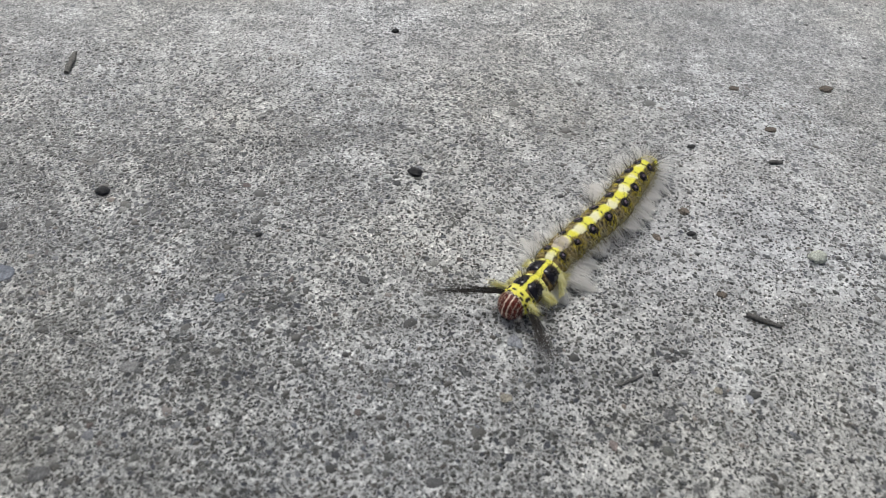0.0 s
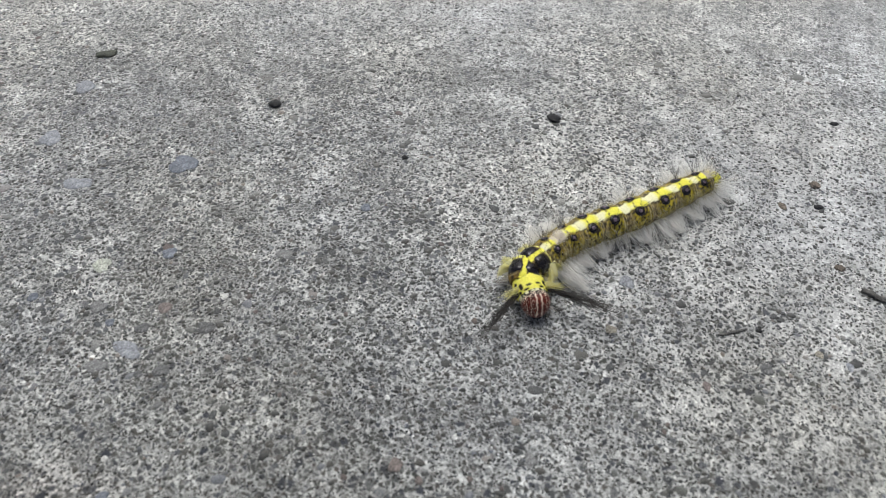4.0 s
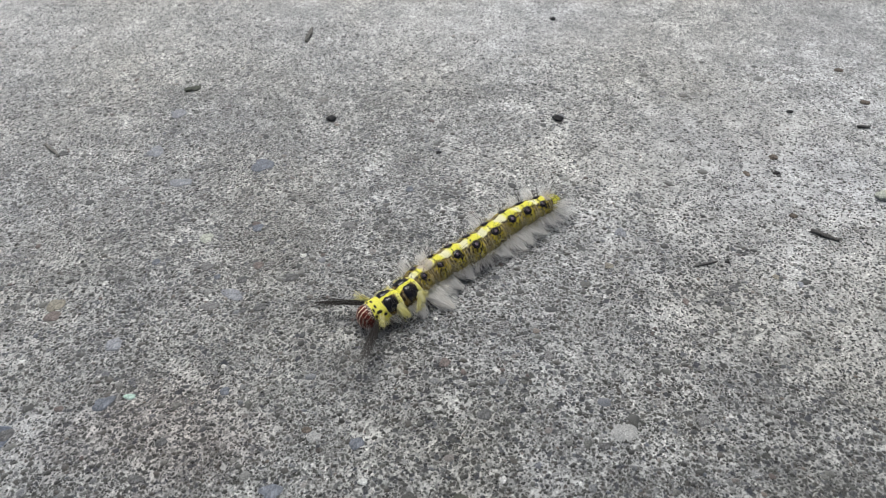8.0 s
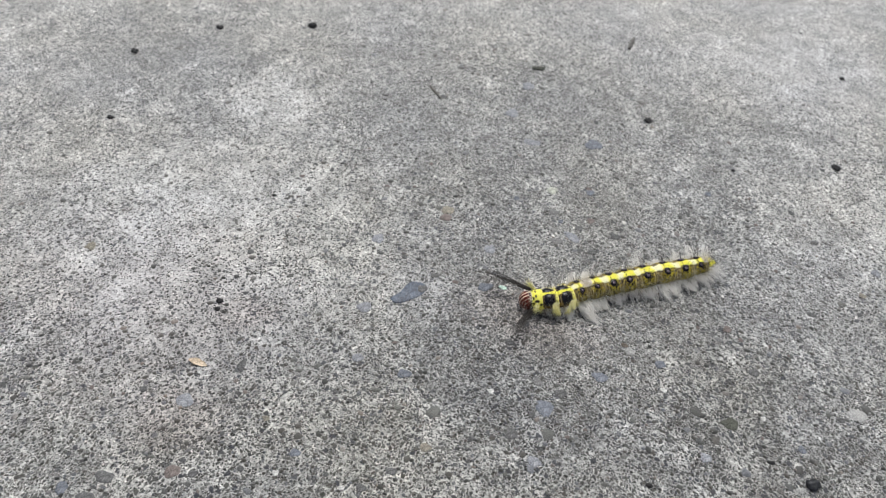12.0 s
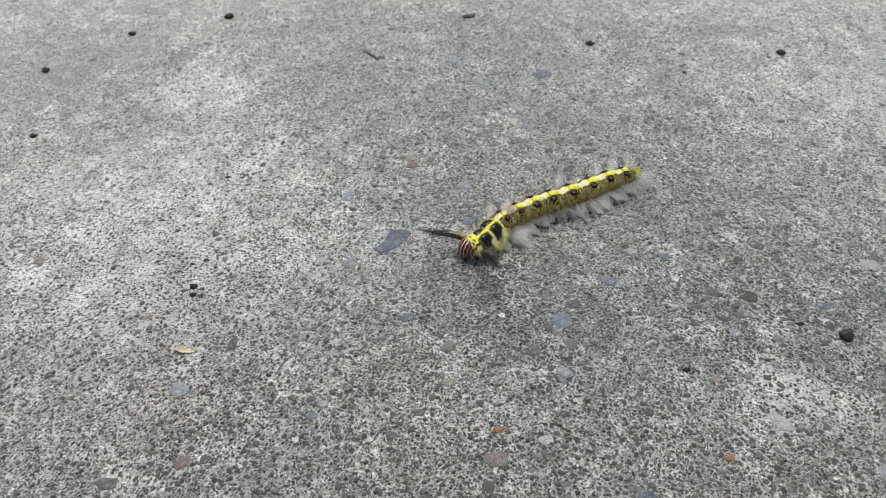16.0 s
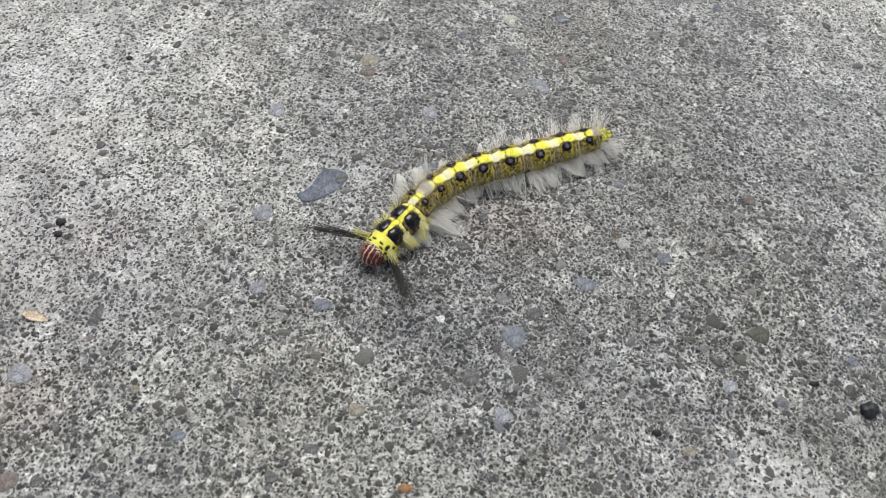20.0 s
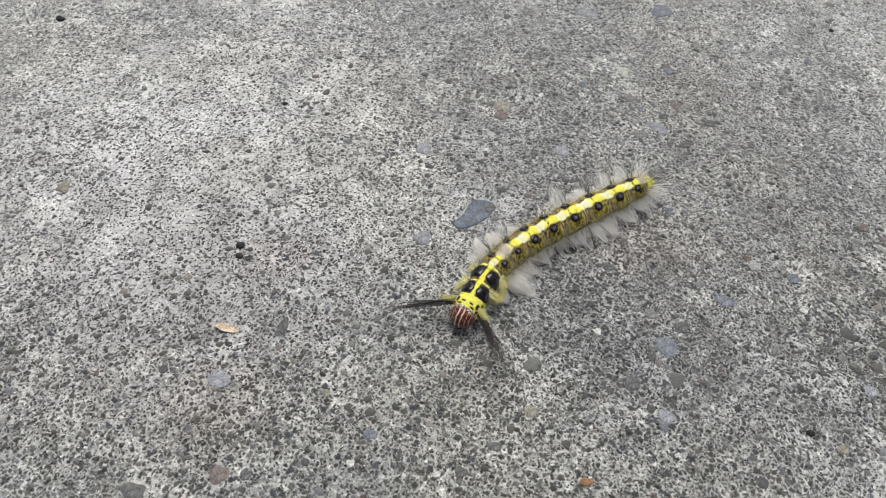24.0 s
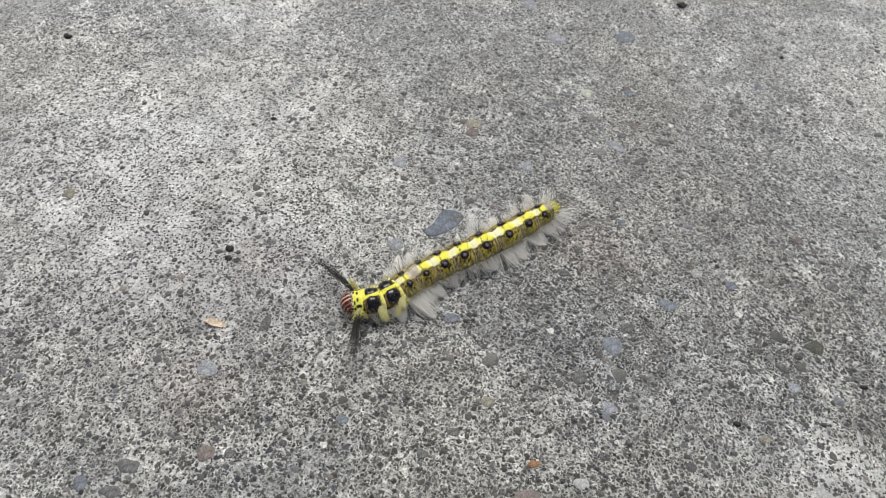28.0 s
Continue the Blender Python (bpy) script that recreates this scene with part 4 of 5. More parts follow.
def lappet(parent, side, y, radius, length, seed):
    """A pale yellow flap of skin with a fringe, hanging from the flank."""
    verts, cols, rows = [], 16, 8
    r0 = on_skin(radius, 62 * side, y, -0.03)
    r1 = on_skin(radius, 100 * side, y + 0.03, 0.06 + length * 0.35)
    for k in range(rows):
        f = k / (rows - 1)
        c = r0.lerp(r1, f)
        w = 0.105 * (1 - f) ** 0.6 + 0.015
        for j in range(cols):
            a = 2 * math.pi * j / cols
            off = Vector((0.03 * (1 - 0.5 * f) * math.sin(a) * side, w * math.cos(a), 0.03 * math.sin(a)))
            verts.append(tuple(c + off))
    faces = grid_faces(rows, cols) + [tuple(range((rows - 1) * cols, rows * cols))]
    lap = part("lappet", mesh_of("lappet", verts, faces, HAIR_YELLOW), parent, "pale yellow flap on the flank")
    tuft(lap, "fringe", "pale yellow fringe", HAIR_YELLOW, [hair_field(260, radius * 1.02, (66 * side, 104 * side) if side > 0 else (104 * side, 66 * side), (y - 0.1, y + 0.12), length * 1.1, 0.75, 0.05, 0.65, 0.16, 2, gather=0.6)], 0.0035)


def body_piece(cat, name, k, half, radius):
    kind = {0: "thorax", 1: "metathorax", 2: "fore", 3: "fore"}.get(k, "abdomen")
    seg = part(name, ring_body(name, half, radius, lambda u, deg, x, y, z: segment_pigment(kind, u, deg, x, y, z, k + 1)), cat)
    for s in (-1, 1):
        lo = lambda a, b: (a * s, b * s) if s > 0 else (b * s, a * s)
        if k < 2:
            plate(seg, radius, 43 * s, 0.045, 0.205, 0.135, k + 3 + s)
            lappet(seg, s, -0.14, radius, 0.29, k)
        else:
            size = 0.078 if k in (2, 3) else 0.103 if k < 9 else 0.085
            wart(seg, radius, 32 * s, 0.0, (size, size * 1.05, 0.022), True, k + 3 + s)
            wart(seg, radius, 58 * s, -0.05, (0.026, 0.022, 0.01), False, k + 9 + s)
        # short black bristles that radiate from the spots
        fields = [hair_field(14, radius, lo(24, 42), (-0.06, 0.07), 0.44, 1.0, 0.1, -0.2, 0.42)]
        tuft(seg, "bristles", "stiff black bristles on the spot", HAIR_DARK, fields, 0.0042)
        # long pale hair on the flanks; fullest on the first and the sixth abdominal segments
        n, ln = {0: (60, 0.3), 1: (220, 0.5), 2: (250, 0.95), 3: (190, 0.74), 4: (120, 0.46), 5: (110, 0.46), 6: (150, 0.55), 7: (250, 0.85), 8: (150, 0.55), 9: (190, 0.66)}[k]
        fields = [hair_field(n, radius, lo(102, 130), (-half * 0.95, half * 0.75), ln, 0.88, 0.34, 0.12, 0.12, 2, gather=0.9),
                  hair_field(n // 3, radius, lo(98, 124), (-half, half), ln * 0.8, 0.9, 0.2, 0.25, 0.24, 3, gather=0.75),
                  hair_field(n // 10, radius, lo(90, 115), (-half, half), ln * 0.7, 1.0, 0.2, 0.15, 0.3)]
        tuft(seg, "flank_hair", "long soft grey-white hair", HAIR_WHITE, fields, 0.0068)
        # its dark colour paints the shade between flank and ground
        tuft(seg, "under_hair", "short grey hair under the flank", HAIR_GREY_SHADED, [hair_field(90, radius, lo(108, 145), (-half, half), 0.34, 0.8, 0.1, 0.1, 0.25, 4)], 0.0045)
        tuft(seg, "downy_hair", "fine olive down", HAIR_OLIVE, [hair_field(40 if k < 2 else 110, radius, lo(50 if k > 1 else 80, 106), (-half, half), 0.19, 0.6, 0.3, 0.5, 0.3),
                                                                        hair_field(22, radius, lo(36, 72), (-half, half), 0.36, 0.42, 0.12, 0.85, 0.14)], 0.003)
        if k < 2:
            leg(seg, s, 0.0, radius)
        elif k in (4, 5, 6, 7):
            proleg(seg, s, 0.0, radius)
    if k in (2, 3, 6, 8, 9):
        # whitish wisps that stand off the back
        tuft(seg, "back_hair", "thin whitish hair standing off the back", HAIR_WHITE,
             [hair_field(110, radius, (50, 95), (-half * 0.6, half * 0.6), 0.52, 1.0, 0.2, -0.1, 0.2, 2, gather=0.6)], 0.0032)
    if k in (2, 9):
        # a rosy-grey brush laid across the back
        tuft(seg, "saddle_hair", "short rosy-grey hair laid across the back", HAIR_ROSY,
             [hair_field(110, radius * 1.01, (-26, 26), (-half * 1.1, -half * 0.4), 0.24, 0.5, 0.8, 0.0, 0.25)], 0.0035)
    return seg


def build_caterpillar():
    cat = tagged(new("caterpillar"), "yellow-olive hairy caterpillar with black spots and a red-brown head", "caterpillar")
    pieces, plumes = [head_piece(cat)], {}
    collar = part("prothorax", ring_body("prothorax", 0.225, 0.31, collar_pigment, 34, 96, 0.94, 0.32, 0.0, 0.08), cat, "yellow collar segment with black dashes")
    for s in (-1, 1):
        plumes[s] = hair_pencil(collar, s)
        leg(collar, s, 0.02, 0.25)
        lo = (80 * s, 120 * s) if s > 0 else (120 * s, 80 * s)
        tuft(collar, "collar_fringe", "pale yellow fringe", HAIR_YELLOW, [hair_field(60, 0.25, lo, (-0.15, 0.12), 0.22, 0.9, 0.0, 0.5, 0.25)], 0.005)
    pieces.append(collar)
    for k, name in enumerate(STATIONS):
        pieces.append(body_piece(cat, name, k, HALF[k], RADIUS[k]))
    tail = part("tail_segment", ring_body("tail_segment", 0.25, 0.24, lambda u, deg, x, y, z: segment_pigment("tail", u, deg, x, y, z, 12), 40, 64, 0.9, 0.0, 0.995, 0.03), cat, "blunt yellow tail segment")
    for s in (-1, 1):
        proleg(tail, s, 0.02, 0.23)
        lo = lambda a, b: (a * s, b * s) if s > 0 else (b * s, a * s)
        wart(tail, 0.22, 36 * s, 0.06, (0.05, 0.05, 0.018), True, 21 + s)
        wart(tail, 0.2, 62 * s, -0.08, (0.03, 0.03, 0.012), False, 24 + s)
        tuft(tail, "tail_hair", "long soft grey-white hair", HAIR_WHITE, [hair_field(190, 0.19, lo(50, 125), (-0.2, 0.15), 0.52, 0.8, 0.65, 0.18, 0.28)], 0.0046)
    tuft(tail, "bristles", "stiff black bristles", HAIR_DARK, [hair_field(50, 0.19, (-60, 60), (-0.18, 0.15), 0.42, 0.9, 0.6, -0.1, 0.4)], 0.0034)
    pieces.append(tail)
    return cat, pieces, plumes


caterpillar, PIECES, PLUMES = build_caterpillar()

# ---------- loose grit, twigs and crumbs on the slab ----------
def loose(name, label, category, mat, x, y, length, width, turn, tall=0.6, seed=1.0, rough=0.4, group=""):
    length, width = length * 0.92, width * 0.76
    h = min(length, width) * tall
    v, f = lump(seed + x * 0.37 + y * 0.11, (length, width, h), rough, 3, 0.4, 1.6)
    ob = part(name, mesh_of(name, v, f, mat), None, "", pose(x * CM, y * CM, (float(rise(x, y)) - 0.012) * CM, 0, 0, turn))
    return tagged(ob, label, category, group)


def twig(label, x, y, length, width, turn, seed=1.0, mat=TWIG):
    verts, cols, rows = [], 10, 12
    for k in range(rows):
        f = k / (rows - 1)
        r = width / 2 * (0.55 + 0.45 * math.sin(math.pi * min(1, f * 0.8 + 0.15))) * (1 + 0.25 * noise.noise(Vector((f * 6, seed, 0))))
        side = 0.06 * length * noise.noise(Vector((f * 2.0, seed * 3.3, 1)))
        for c in range(cols):
            a = 2 * math.pi * c / cols
            w = 1 + 0.2 * noise.noise(Vector((math.cos(a) * 2, math.sin(a) * 2, f * 5 + seed)))
            verts.append(((f - 0.5) * length, side + r * w * math.cos(a), r * 0.8 + r * 0.8 * w * math.sin(a)))
    faces = grid_faces(rows, cols) + [tuple(range(cols)), tuple(range((rows - 1) * cols, rows * cols))]
    ob = part("twig", mesh_of("twig", verts, faces, mat), None, "", pose(x * CM, y * CM, float(rise(x, y)) * CM, 0, 0, turn))
    return tagged(ob, label, "twig")


def leaf_chip(x, y, length, width, turn):
    verts, nx, ny = [], 16, 8
    for layer in (0.016, 0.0):
        for i in range(nx):
            f = i / (nx - 1)
            w = width / 2 * math.sin(math.pi * (0.08 + 0.84 * f)) * (1 + 0.3 * noise.noise(Vector((f * 7, 3, 1))))
            for j in range(ny):
                g = j / (ny - 1) * 2 - 1
                verts.append(((f - 0.5) * length, g * w, 0.02 + layer + 0.05 * width * g * g + 0.02 * math.sin(f * 5)))
    top = grid_faces(nx, ny, False)
    o = nx * ny
    faces = [tuple(reversed(f)) for f in top] + [tuple(i + o for i in f) for f in top]
    edge = [i * ny for i in range(nx)] + [(nx - 1) * ny + j for j in range(1, ny)] + [i * ny + ny - 1 for i in range(nx - 2, -1, -1)] + [j for j in range(ny - 2, 0, -1)]
    for a, b in zip(edge, edge[1:] + edge[:1]):
        faces.append((a, b, b + o, a + o))
    ob = part("leaf_chip", mesh_of("leaf_chip", verts, faces, CHIP), None, "", pose(x * CM, y * CM, float(rise(x, y)) * CM, 0, 0, turn))
    return tagged(ob, "tan curled chip of dry leaf on the concrete", "leaf chip")


def embedded(name, mat, x, y, length, width, turn, proud=0.012, taper=0.0):
    """A stone of the aggregate, worn nearly flush with the slab."""
    verts, cols = [], 26
    pick = random.Random(round(x * 131 + y * 17))
    waves = [(q, pick.uniform(0.3, 1.0) * h, pick.uniform(0, 2 * math.pi)) for q, h in ((2, 0.10), (3, 0.13), (4, 0.08), (5, 0.06), (7, 0.03))]
    outline = [1 + sum(h * math.sin(q * 2 * math.pi * c / cols + o) for q, h, o in waves) for c in range(cols)]
    for z, k in ((-0.03, 1.04), (proud * 0.4, 1.0), (proud, 0.9), (proud * 1.25, 0.45)):
        for c in range(cols):
            a = 2 * math.pi * c / cols
            verts.append((length / 2 * k * outline[c] * math.cos(a), width / 2 * k * outline[c] * math.sin(a) * (1 + taper * math.cos(a)), z))
    faces = grid_faces(4, cols) + [tuple(range(3 * cols, 4 * cols))]
    return part(name, mesh_of(name, verts, faces, mat), ground, "", pose(x * CM, y * CM, (float(rise(x, y)) + 0.004) * CM, 0, 0, turn))


def slate_flake(x, y, length, width, turn):
    """A thin wing-shaped flake of slate bedded in the paste: broad and rounded at one end, drawn out at the other."""
    verts, cols = [], 44
    for z, k in ((-0.03, 1.03), (0.006, 1.0), (0.014, 0.95), (0.017, 0.5)):
        for c in range(cols):
            a = 2 * math.pi * c / cols
            u, v = math.cos(a), math.sin(a)
            u = u if u > 0 else u * 1.12
            half = (0.70 + 0.26 * u) * (1.0 if v > 0 else 0.72)
            w = 1 + 0.05 * math.sin(5 * a + 1) + 0.04 * noise.noise(Vector((u * 3, v * 3, 2)))
            verts.append((length / 2 * k * w * u, width / 2 * k * w * v * half + 0.10 * width * math.sin(u * 2.2), z))
    faces = grid_faces(4, cols) + [tuple(range(3 * cols, 4 * cols))]
    return part("slate_flake", mesh_of("slate_flake", verts, faces, BLUE_DARK), ground, "dark slate-blue flake bedded in the concrete", pose(x * CM, y * CM, (float(rise(x, y)) + 0.004) * CM, 0, 0, turn))


twig("short grey-brown bit of bark lying on the concrete", -2.79, 19.52, 1.0, 0.16, 101, -2.8, BARK)
twig("short grey-brown bit of bark lying on the concrete", -7.27, 11.25, 0.89, 0.11, -29, -7.3, BARK)
loose("grit", "small black piece of grit lying on the concrete", "grit", BLACK_GRIT, 0.07, 14.74, 0.32, 0.32, 8, 0.7, group="black grit on the slab")
loose("grit", "small black piece of grit lying on the concrete", "grit", BLACK_GRIT, 6.65, 16.37, 0.34, 0.34, -7, 0.7, group="black grit on the slab")
loose("grit", "small black piece of grit lying on the concrete", "grit", BLACK_GRIT, 3.7, 13.93, 0.15, 0.15, 8, 0.7, group="black grit on the slab")
loose("grit", "small black piece of grit lying on the concrete", "grit", BLACK_GRIT, 11.58, 11.41, 0.13, 0.13, 7, 0.7, group="black grit on the slab")
loose("grit", "small black piece of grit lying on the concrete", "grit", BLACK_GRIT, 12.72, 15.23, 0.2, 0.17, 8, 0.7, group="black grit on the slab")
loose("grit", "small black piece of grit lying on the concrete", "grit", BLACK_GRIT, 5.31, 22.63, 0.23, 0.23, 10, 0.7, group="black grit on the slab")
loose("grit", "small black piece of grit lying on the concrete", "grit", BLACK_GRIT, 13.14, 18.36, 0.2, 0.17, 19, 0.7, group="black grit on the slab")
loose("grit", "small black piece of grit lying on the concrete", "grit", BLACK_GRIT, -6.13, -1.06, 0.22, 0.22, 21, 0.7, group="black grit on the slab")
loose("grit", "small black piece of grit lying on the concrete", "grit", BLACK_GRIT, -5.97, -1.3, 0.18, 0.18, 21, 0.7, group="black grit on the slab")
loose("grit", "small black piece of grit lying on the concrete", "grit", BLACK_GRIT, 6.15, 0.99, 0.17, 0.16, 22, 0.7, group="black grit on the slab")
loose("grit", "small black piece of grit lying on the concrete", "grit", BLACK_GRIT, -14.18, 12.01, 0.4, 0.4, 20, 0.7, group="black grit on the slab")
loose("grit", "small black piece of grit lying on the concrete", "grit", BLACK_GRIT, -17.03, 9.45, 0.32, 0.32, 20, 0.7, group="black grit on the slab")
loose("grit", "small black piece of grit lying on the concrete", "grit", BLACK_GRIT, -18.27, 6.08, 0.32, 0.32, 20, 0.7, group="black grit on the slab")
loose("grit", "small black piece of grit lying on the concrete", "grit", BLACK_GRIT, 8.38, 3.36, 0.22, 0.14, 30, 0.7, group="black grit on the slab")
loose("grit", "small black piece of grit lying on the concrete", "grit", BLACK_GRIT, -15.43, 2.65, 0.25, 0.25, 32, 0.7, group="black grit on the slab")
loose("grit", "small black piece of grit lying on the concrete", "grit", BLACK_GRIT, -8.02, 3.16, 0.15, 0.15, 31, 0.7, group="black grit on the slab")
twig("thin dark broken twig lying on the concrete", 13.81, 12.97, 0.67, 0.12, -18, 13.8)
twig("thin dark broken twig lying on the concrete", 11.11, 11.2, 0.59, 0.06, 31, 11.1)
twig("thin dark broken twig lying on the concrete", 15.11, 18.04, 0.34, 0.11, 9, 15.1)
loose("pale_stone", "pale greenish round pebble on the concrete", "stone", PALE_GREEN, 15.28, 14.83, 0.41, 0.41, 8, 0.8)
embedded("aggregate_stone", DARK_STONE, 11.74, 10.57, 0.24, 0.24, 7)
embedded("aggregate_stone", DARK_STONE, 1.15, 7.04, 0.15, 0.15, 19)
embedded("aggregate_stone", DARK_STONE, -1.84, 2.8, 0.3, 0.28, 16)
embedded("aggregate_stone", DARK_STONE, -4.07, -2.25, 0.41, 0.2, 115)
embedded("aggregate_stone", DARK_STONE, -4.35, -6.38, 0.45, 0.3, 22)
embedded("aggregate_stone", DARK_STONE, 2.74, 0.23, 0.34, 0.31, 22)
embedded("aggregate_stone", DARK_STONE, -4.28, -6.95, 0.44, 0.23, 30)
embedded("aggregate_stone", DARK_STONE, 0.93, -2.34, 0.29, 0.19, 30)
loose("crumb", "dark brown crumb of soil on the concrete", "crumb", BROWN, 13.11, 13.56, 0.21, 0.21, 8, 0.45)
loose("crumb", "dark brown crumb of soil on the concrete", "crumb", BROWN, 17.24, 21.63, 0.35, 0.35, 9, 0.45)
loose("crumb", "dark brown crumb of soil on the concrete", "crumb", BROWN, 12.66, 15.95, 0.26, 0.26, 8, 0.45)
loose("crumb", "dark brown crumb of soil on the concrete", "crumb", BROWN, 14.67, 21.21, 0.31, 0.25, 9, 0.45)
embedded("quartz_grain", WHITE_STONE, 15.94, 16.96, 0.19, 0.19, 8)
embedded("quartz_grain", WHITE_STONE, 5.35, 3.76, 0.19, 0.14, 16)
embedded("quartz_grain", WHITE_STONE, -1.24, -3.99, 0.15, 0.15, 22)
embedded("quartz_grain", WHITE_STONE, 0.25, -3.37, 0.14, 0.1, 30)
embedded("aggregate_stone", GREY_STONE, 2.38, 10.4, 0.29, 0.26, 7)
embedded("aggregate_stone", GREY_STONE, -0.37, 8.1, 0.33, 0.27, 19)
embedded("aggregate_stone", OCHRE, 8.93, 10.58, 0.22, 0.18, 7)
embedded("aggregate_stone", BROWN, 3.87, 4.52, 0.19, 0.16, 16)
embedded("aggregate_stone", PALE_GREY, 4.08, 4.42, 0.28, 0.24, 16)
embedded("aggregate_stone", OCHRE, -2.44, -3.05, 0.18, 0.16, 22)
embedded("aggregate_stone", OCHRE, -3.15, 6.04, 0.4, 0.4, 31)
embedded("aggregate_stone", OCHRE, 1.23, -1.35, 0.29, 0.23, 30)
embedded("aggregate_stone", BLUE_STONE, -0.92, 12.14, 0.6, 0.57, 19)
embedded("aggregate_stone", BLUE_STONE, 3.44, 12.14, 0.22, 0.22, 19)
embedded("aggregate_stone", BLUE_STONE, 0.17, 9.72, 0.3, 0.28, 19)
embedded("aggregate_stone", BLUE_STONE, 0.04, 7.85, 0.17, 0.17, 19)
embedded("aggregate_stone", BLUE_STONE, -1.66, 7.91, 0.2, 0.2, 19)
embedded("aggregate_stone", BLUE_STONE, -0.4, 3.96, 0.44, 0.31, 42)
embedded("aggregate_stone", BLUE_STONE, 1.87, 4.9, 0.21, 0.2, 15)
embedded("aggregate_stone", BLUE_STONE, 3.05, 1.39, 0.47, 0.47, 21)
embedded("aggregate_stone", BLUE_STONE, 3.79, 3.13, 0.41, 0.31, 30)
embedded("aggregate_stone", BLUE_STONE, 4.94, 4.49, 0.28, 0.27, 31)
embedded("aggregate_stone", BLUE_STONE, -0.48, 0.08, 0.35, 0.29, 30)
embedded("aggregate_stone", BLUE_STONE, -1.23, -3.33, 0.26, 0.21, 30)
loose("soil_crumb", "flat dark grey crumb of soil on the concrete", "crumb", MOSS, -4.98, 15.26, 0.61, 0.37, 38, 0.35)
embedded("aggregate_stone", BLUE_PALE, -2.75, 10.85, 0.66, 0.33, 19)
embedded("aggregate_stone", BLUE_PALE, -4.67, 13.89, 0.49, 0.49, 20)
embedded("aggregate_stone", BLUE_PALE, 9.05, 11.83, 0.3, 0.29, 19)
embedded("aggregate_stone", BLUE_PALE, 0.67, 7.43, 0.56, 0.32, -12)
embedded("aggregate_stone", BLUE_PALE, -1.12, 5.37, 0.36, 0.36, 31)
embedded("aggregate_stone", BLUE_PALE, -4.14, 3.65, 0.38, 0.38, 31)
embedded("aggregate_stone", BLUE_PALE, -2.76, 1.25, 0.4, 0.39, 31)
embedded("aggregate_stone", BLUE_PALE, -1.79, -0.25, 0.33, 0.25, 30)
embedded("aggregate_stone", BLUE_PALE, -4.44, -3.87, 0.43, 0.39, -25)
embedded("aggregate_stone", RED_STONE, 0.81, 8.48, 0.26, 0.26, 19)
embedded("aggregate_stone", RED_STONE, 6.02, 6.8, 0.24, 0.24, 15)
loose("crumb", "dull brown crumb on the concrete", "crumb", BROWN, 15.27, 19.41, 0.33, 0.28, 14, 0.45)
loose("crumb", "orange-brown crumb on the concrete", "crumb", ORANGE, 2.72, -2.11, 0.27, 0.2, 33, 0.45)
loose("crumb", "orange-brown crumb on the concrete", "crumb", ORANGE, 7.39, -0.94, 0.25, 0.16, 43, 0.45)
embedded("aggregate_stone", PALE_GREY, 9.83, 6.11, 0.54, 0.38, 16)
embedded("aggregate_stone", PALE_GREY, 8.26, 0.34, 0.55, 0.34, -18)
slate_flake(-2.03, 2.43, 1.08, 0.92, 55)
leaf_chip(-5.04, -2.88, 0.54, 0.2, 15)
loose("black_stone", "coal-black angular stone on the concrete", "stone", COAL, 9.41, 3.36, 0.39, 0.39, 22, 0.85)
embedded("aggregate_stone", BLUE_DARK, 6.0, -2.44, 0.36, 0.24, 22)
embedded("moss_speck", MOSS, 7.17, 3.82, 0.42, 0.35, 21)
loose("pale_chip", "beige flat chip of stone on the concrete", "stone chip", PALE_GREY, 8.57, 2.05, 0.4, 0.15, -64, 0.4)

embedded("aggregate_stone", DARK_STONE, 3.18, 2.02, 0.33, 0.27, 30)
embedded("aggregate_stone", GREY_STONE, 2.51, 1.98, 0.25, 0.25, 30)
embedded("quartz_grain", WHITE_STONE, 1.66, 0.99, 0.18, 0.14, 30)
embedded("aggregate_stone", BLUE_PALE, 7.00, 2.50, 0.28, 0.27, 30)
embedded("aggregate_stone", BLUE_STONE, 8.92, 4.20, 0.18, 0.24, 30)
embedded("aggregate_stone", DARK_STONE, 0.62, -3.10, 0.23, 0.21, 30)
embedded("aggregate_stone", DARK_STONE, -2.77, -5.14, 0.23, 0.20, 30)
embedded("aggregate_stone", BLUE_PALE, 3.59, -0.11, 0.31, 0.32, 30)
embedded("aggregate_stone", OCHRE, 6.78, 0.97, 0.22, 0.20, 30)
embedded("aggregate_stone", DARK_STONE, 0.66, 7.93, 0.27, 0.22, 31)
embedded("aggregate_stone", DARK_STONE, 1.27, 3.48, 0.24, 0.17, 31)
embedded("aggregate_stone", RED_STONE, -3.19, -5.38, 0.38, 0.32, 30)
embedded("leaf_crumb", CHIP, -3.16, -6.88, 0.16, 0.16, 29)
embedded("quartz_grain", WHITE_STONE, 4.04, -0.76, 0.12, 0.11, 30)
embedded("aggregate_stone", PALE_GREY, 3.75, -1.97, 0.33, 0.23, 30)
embedded("aggregate_stone", RED_STONE, 2.94, -2.80, 0.51, 0.39, 29)
embedded("aggregate_stone", RED_STONE, -3.00, 5.72, 0.39, 0.31, 31)
embedded("aggregate_stone", OCHRE, -10.74, -1.82, 0.32, 0.30, 31)
embedded("aggregate_stone", DARK_STONE, 7.14, 5.77, 0.27, 0.28, 30)
embedded("aggregate_stone", BLUE_PALE, -4.25, 11.97, 0.44, 0.55, 19)
embedded("aggregate_stone", GREY_STONE, 0.36, 6.95, 0.43, 0.25, 18)
embedded("aggregate_stone", DARK_STONE, 1.78, 8.30, 0.35, 0.26, 18)
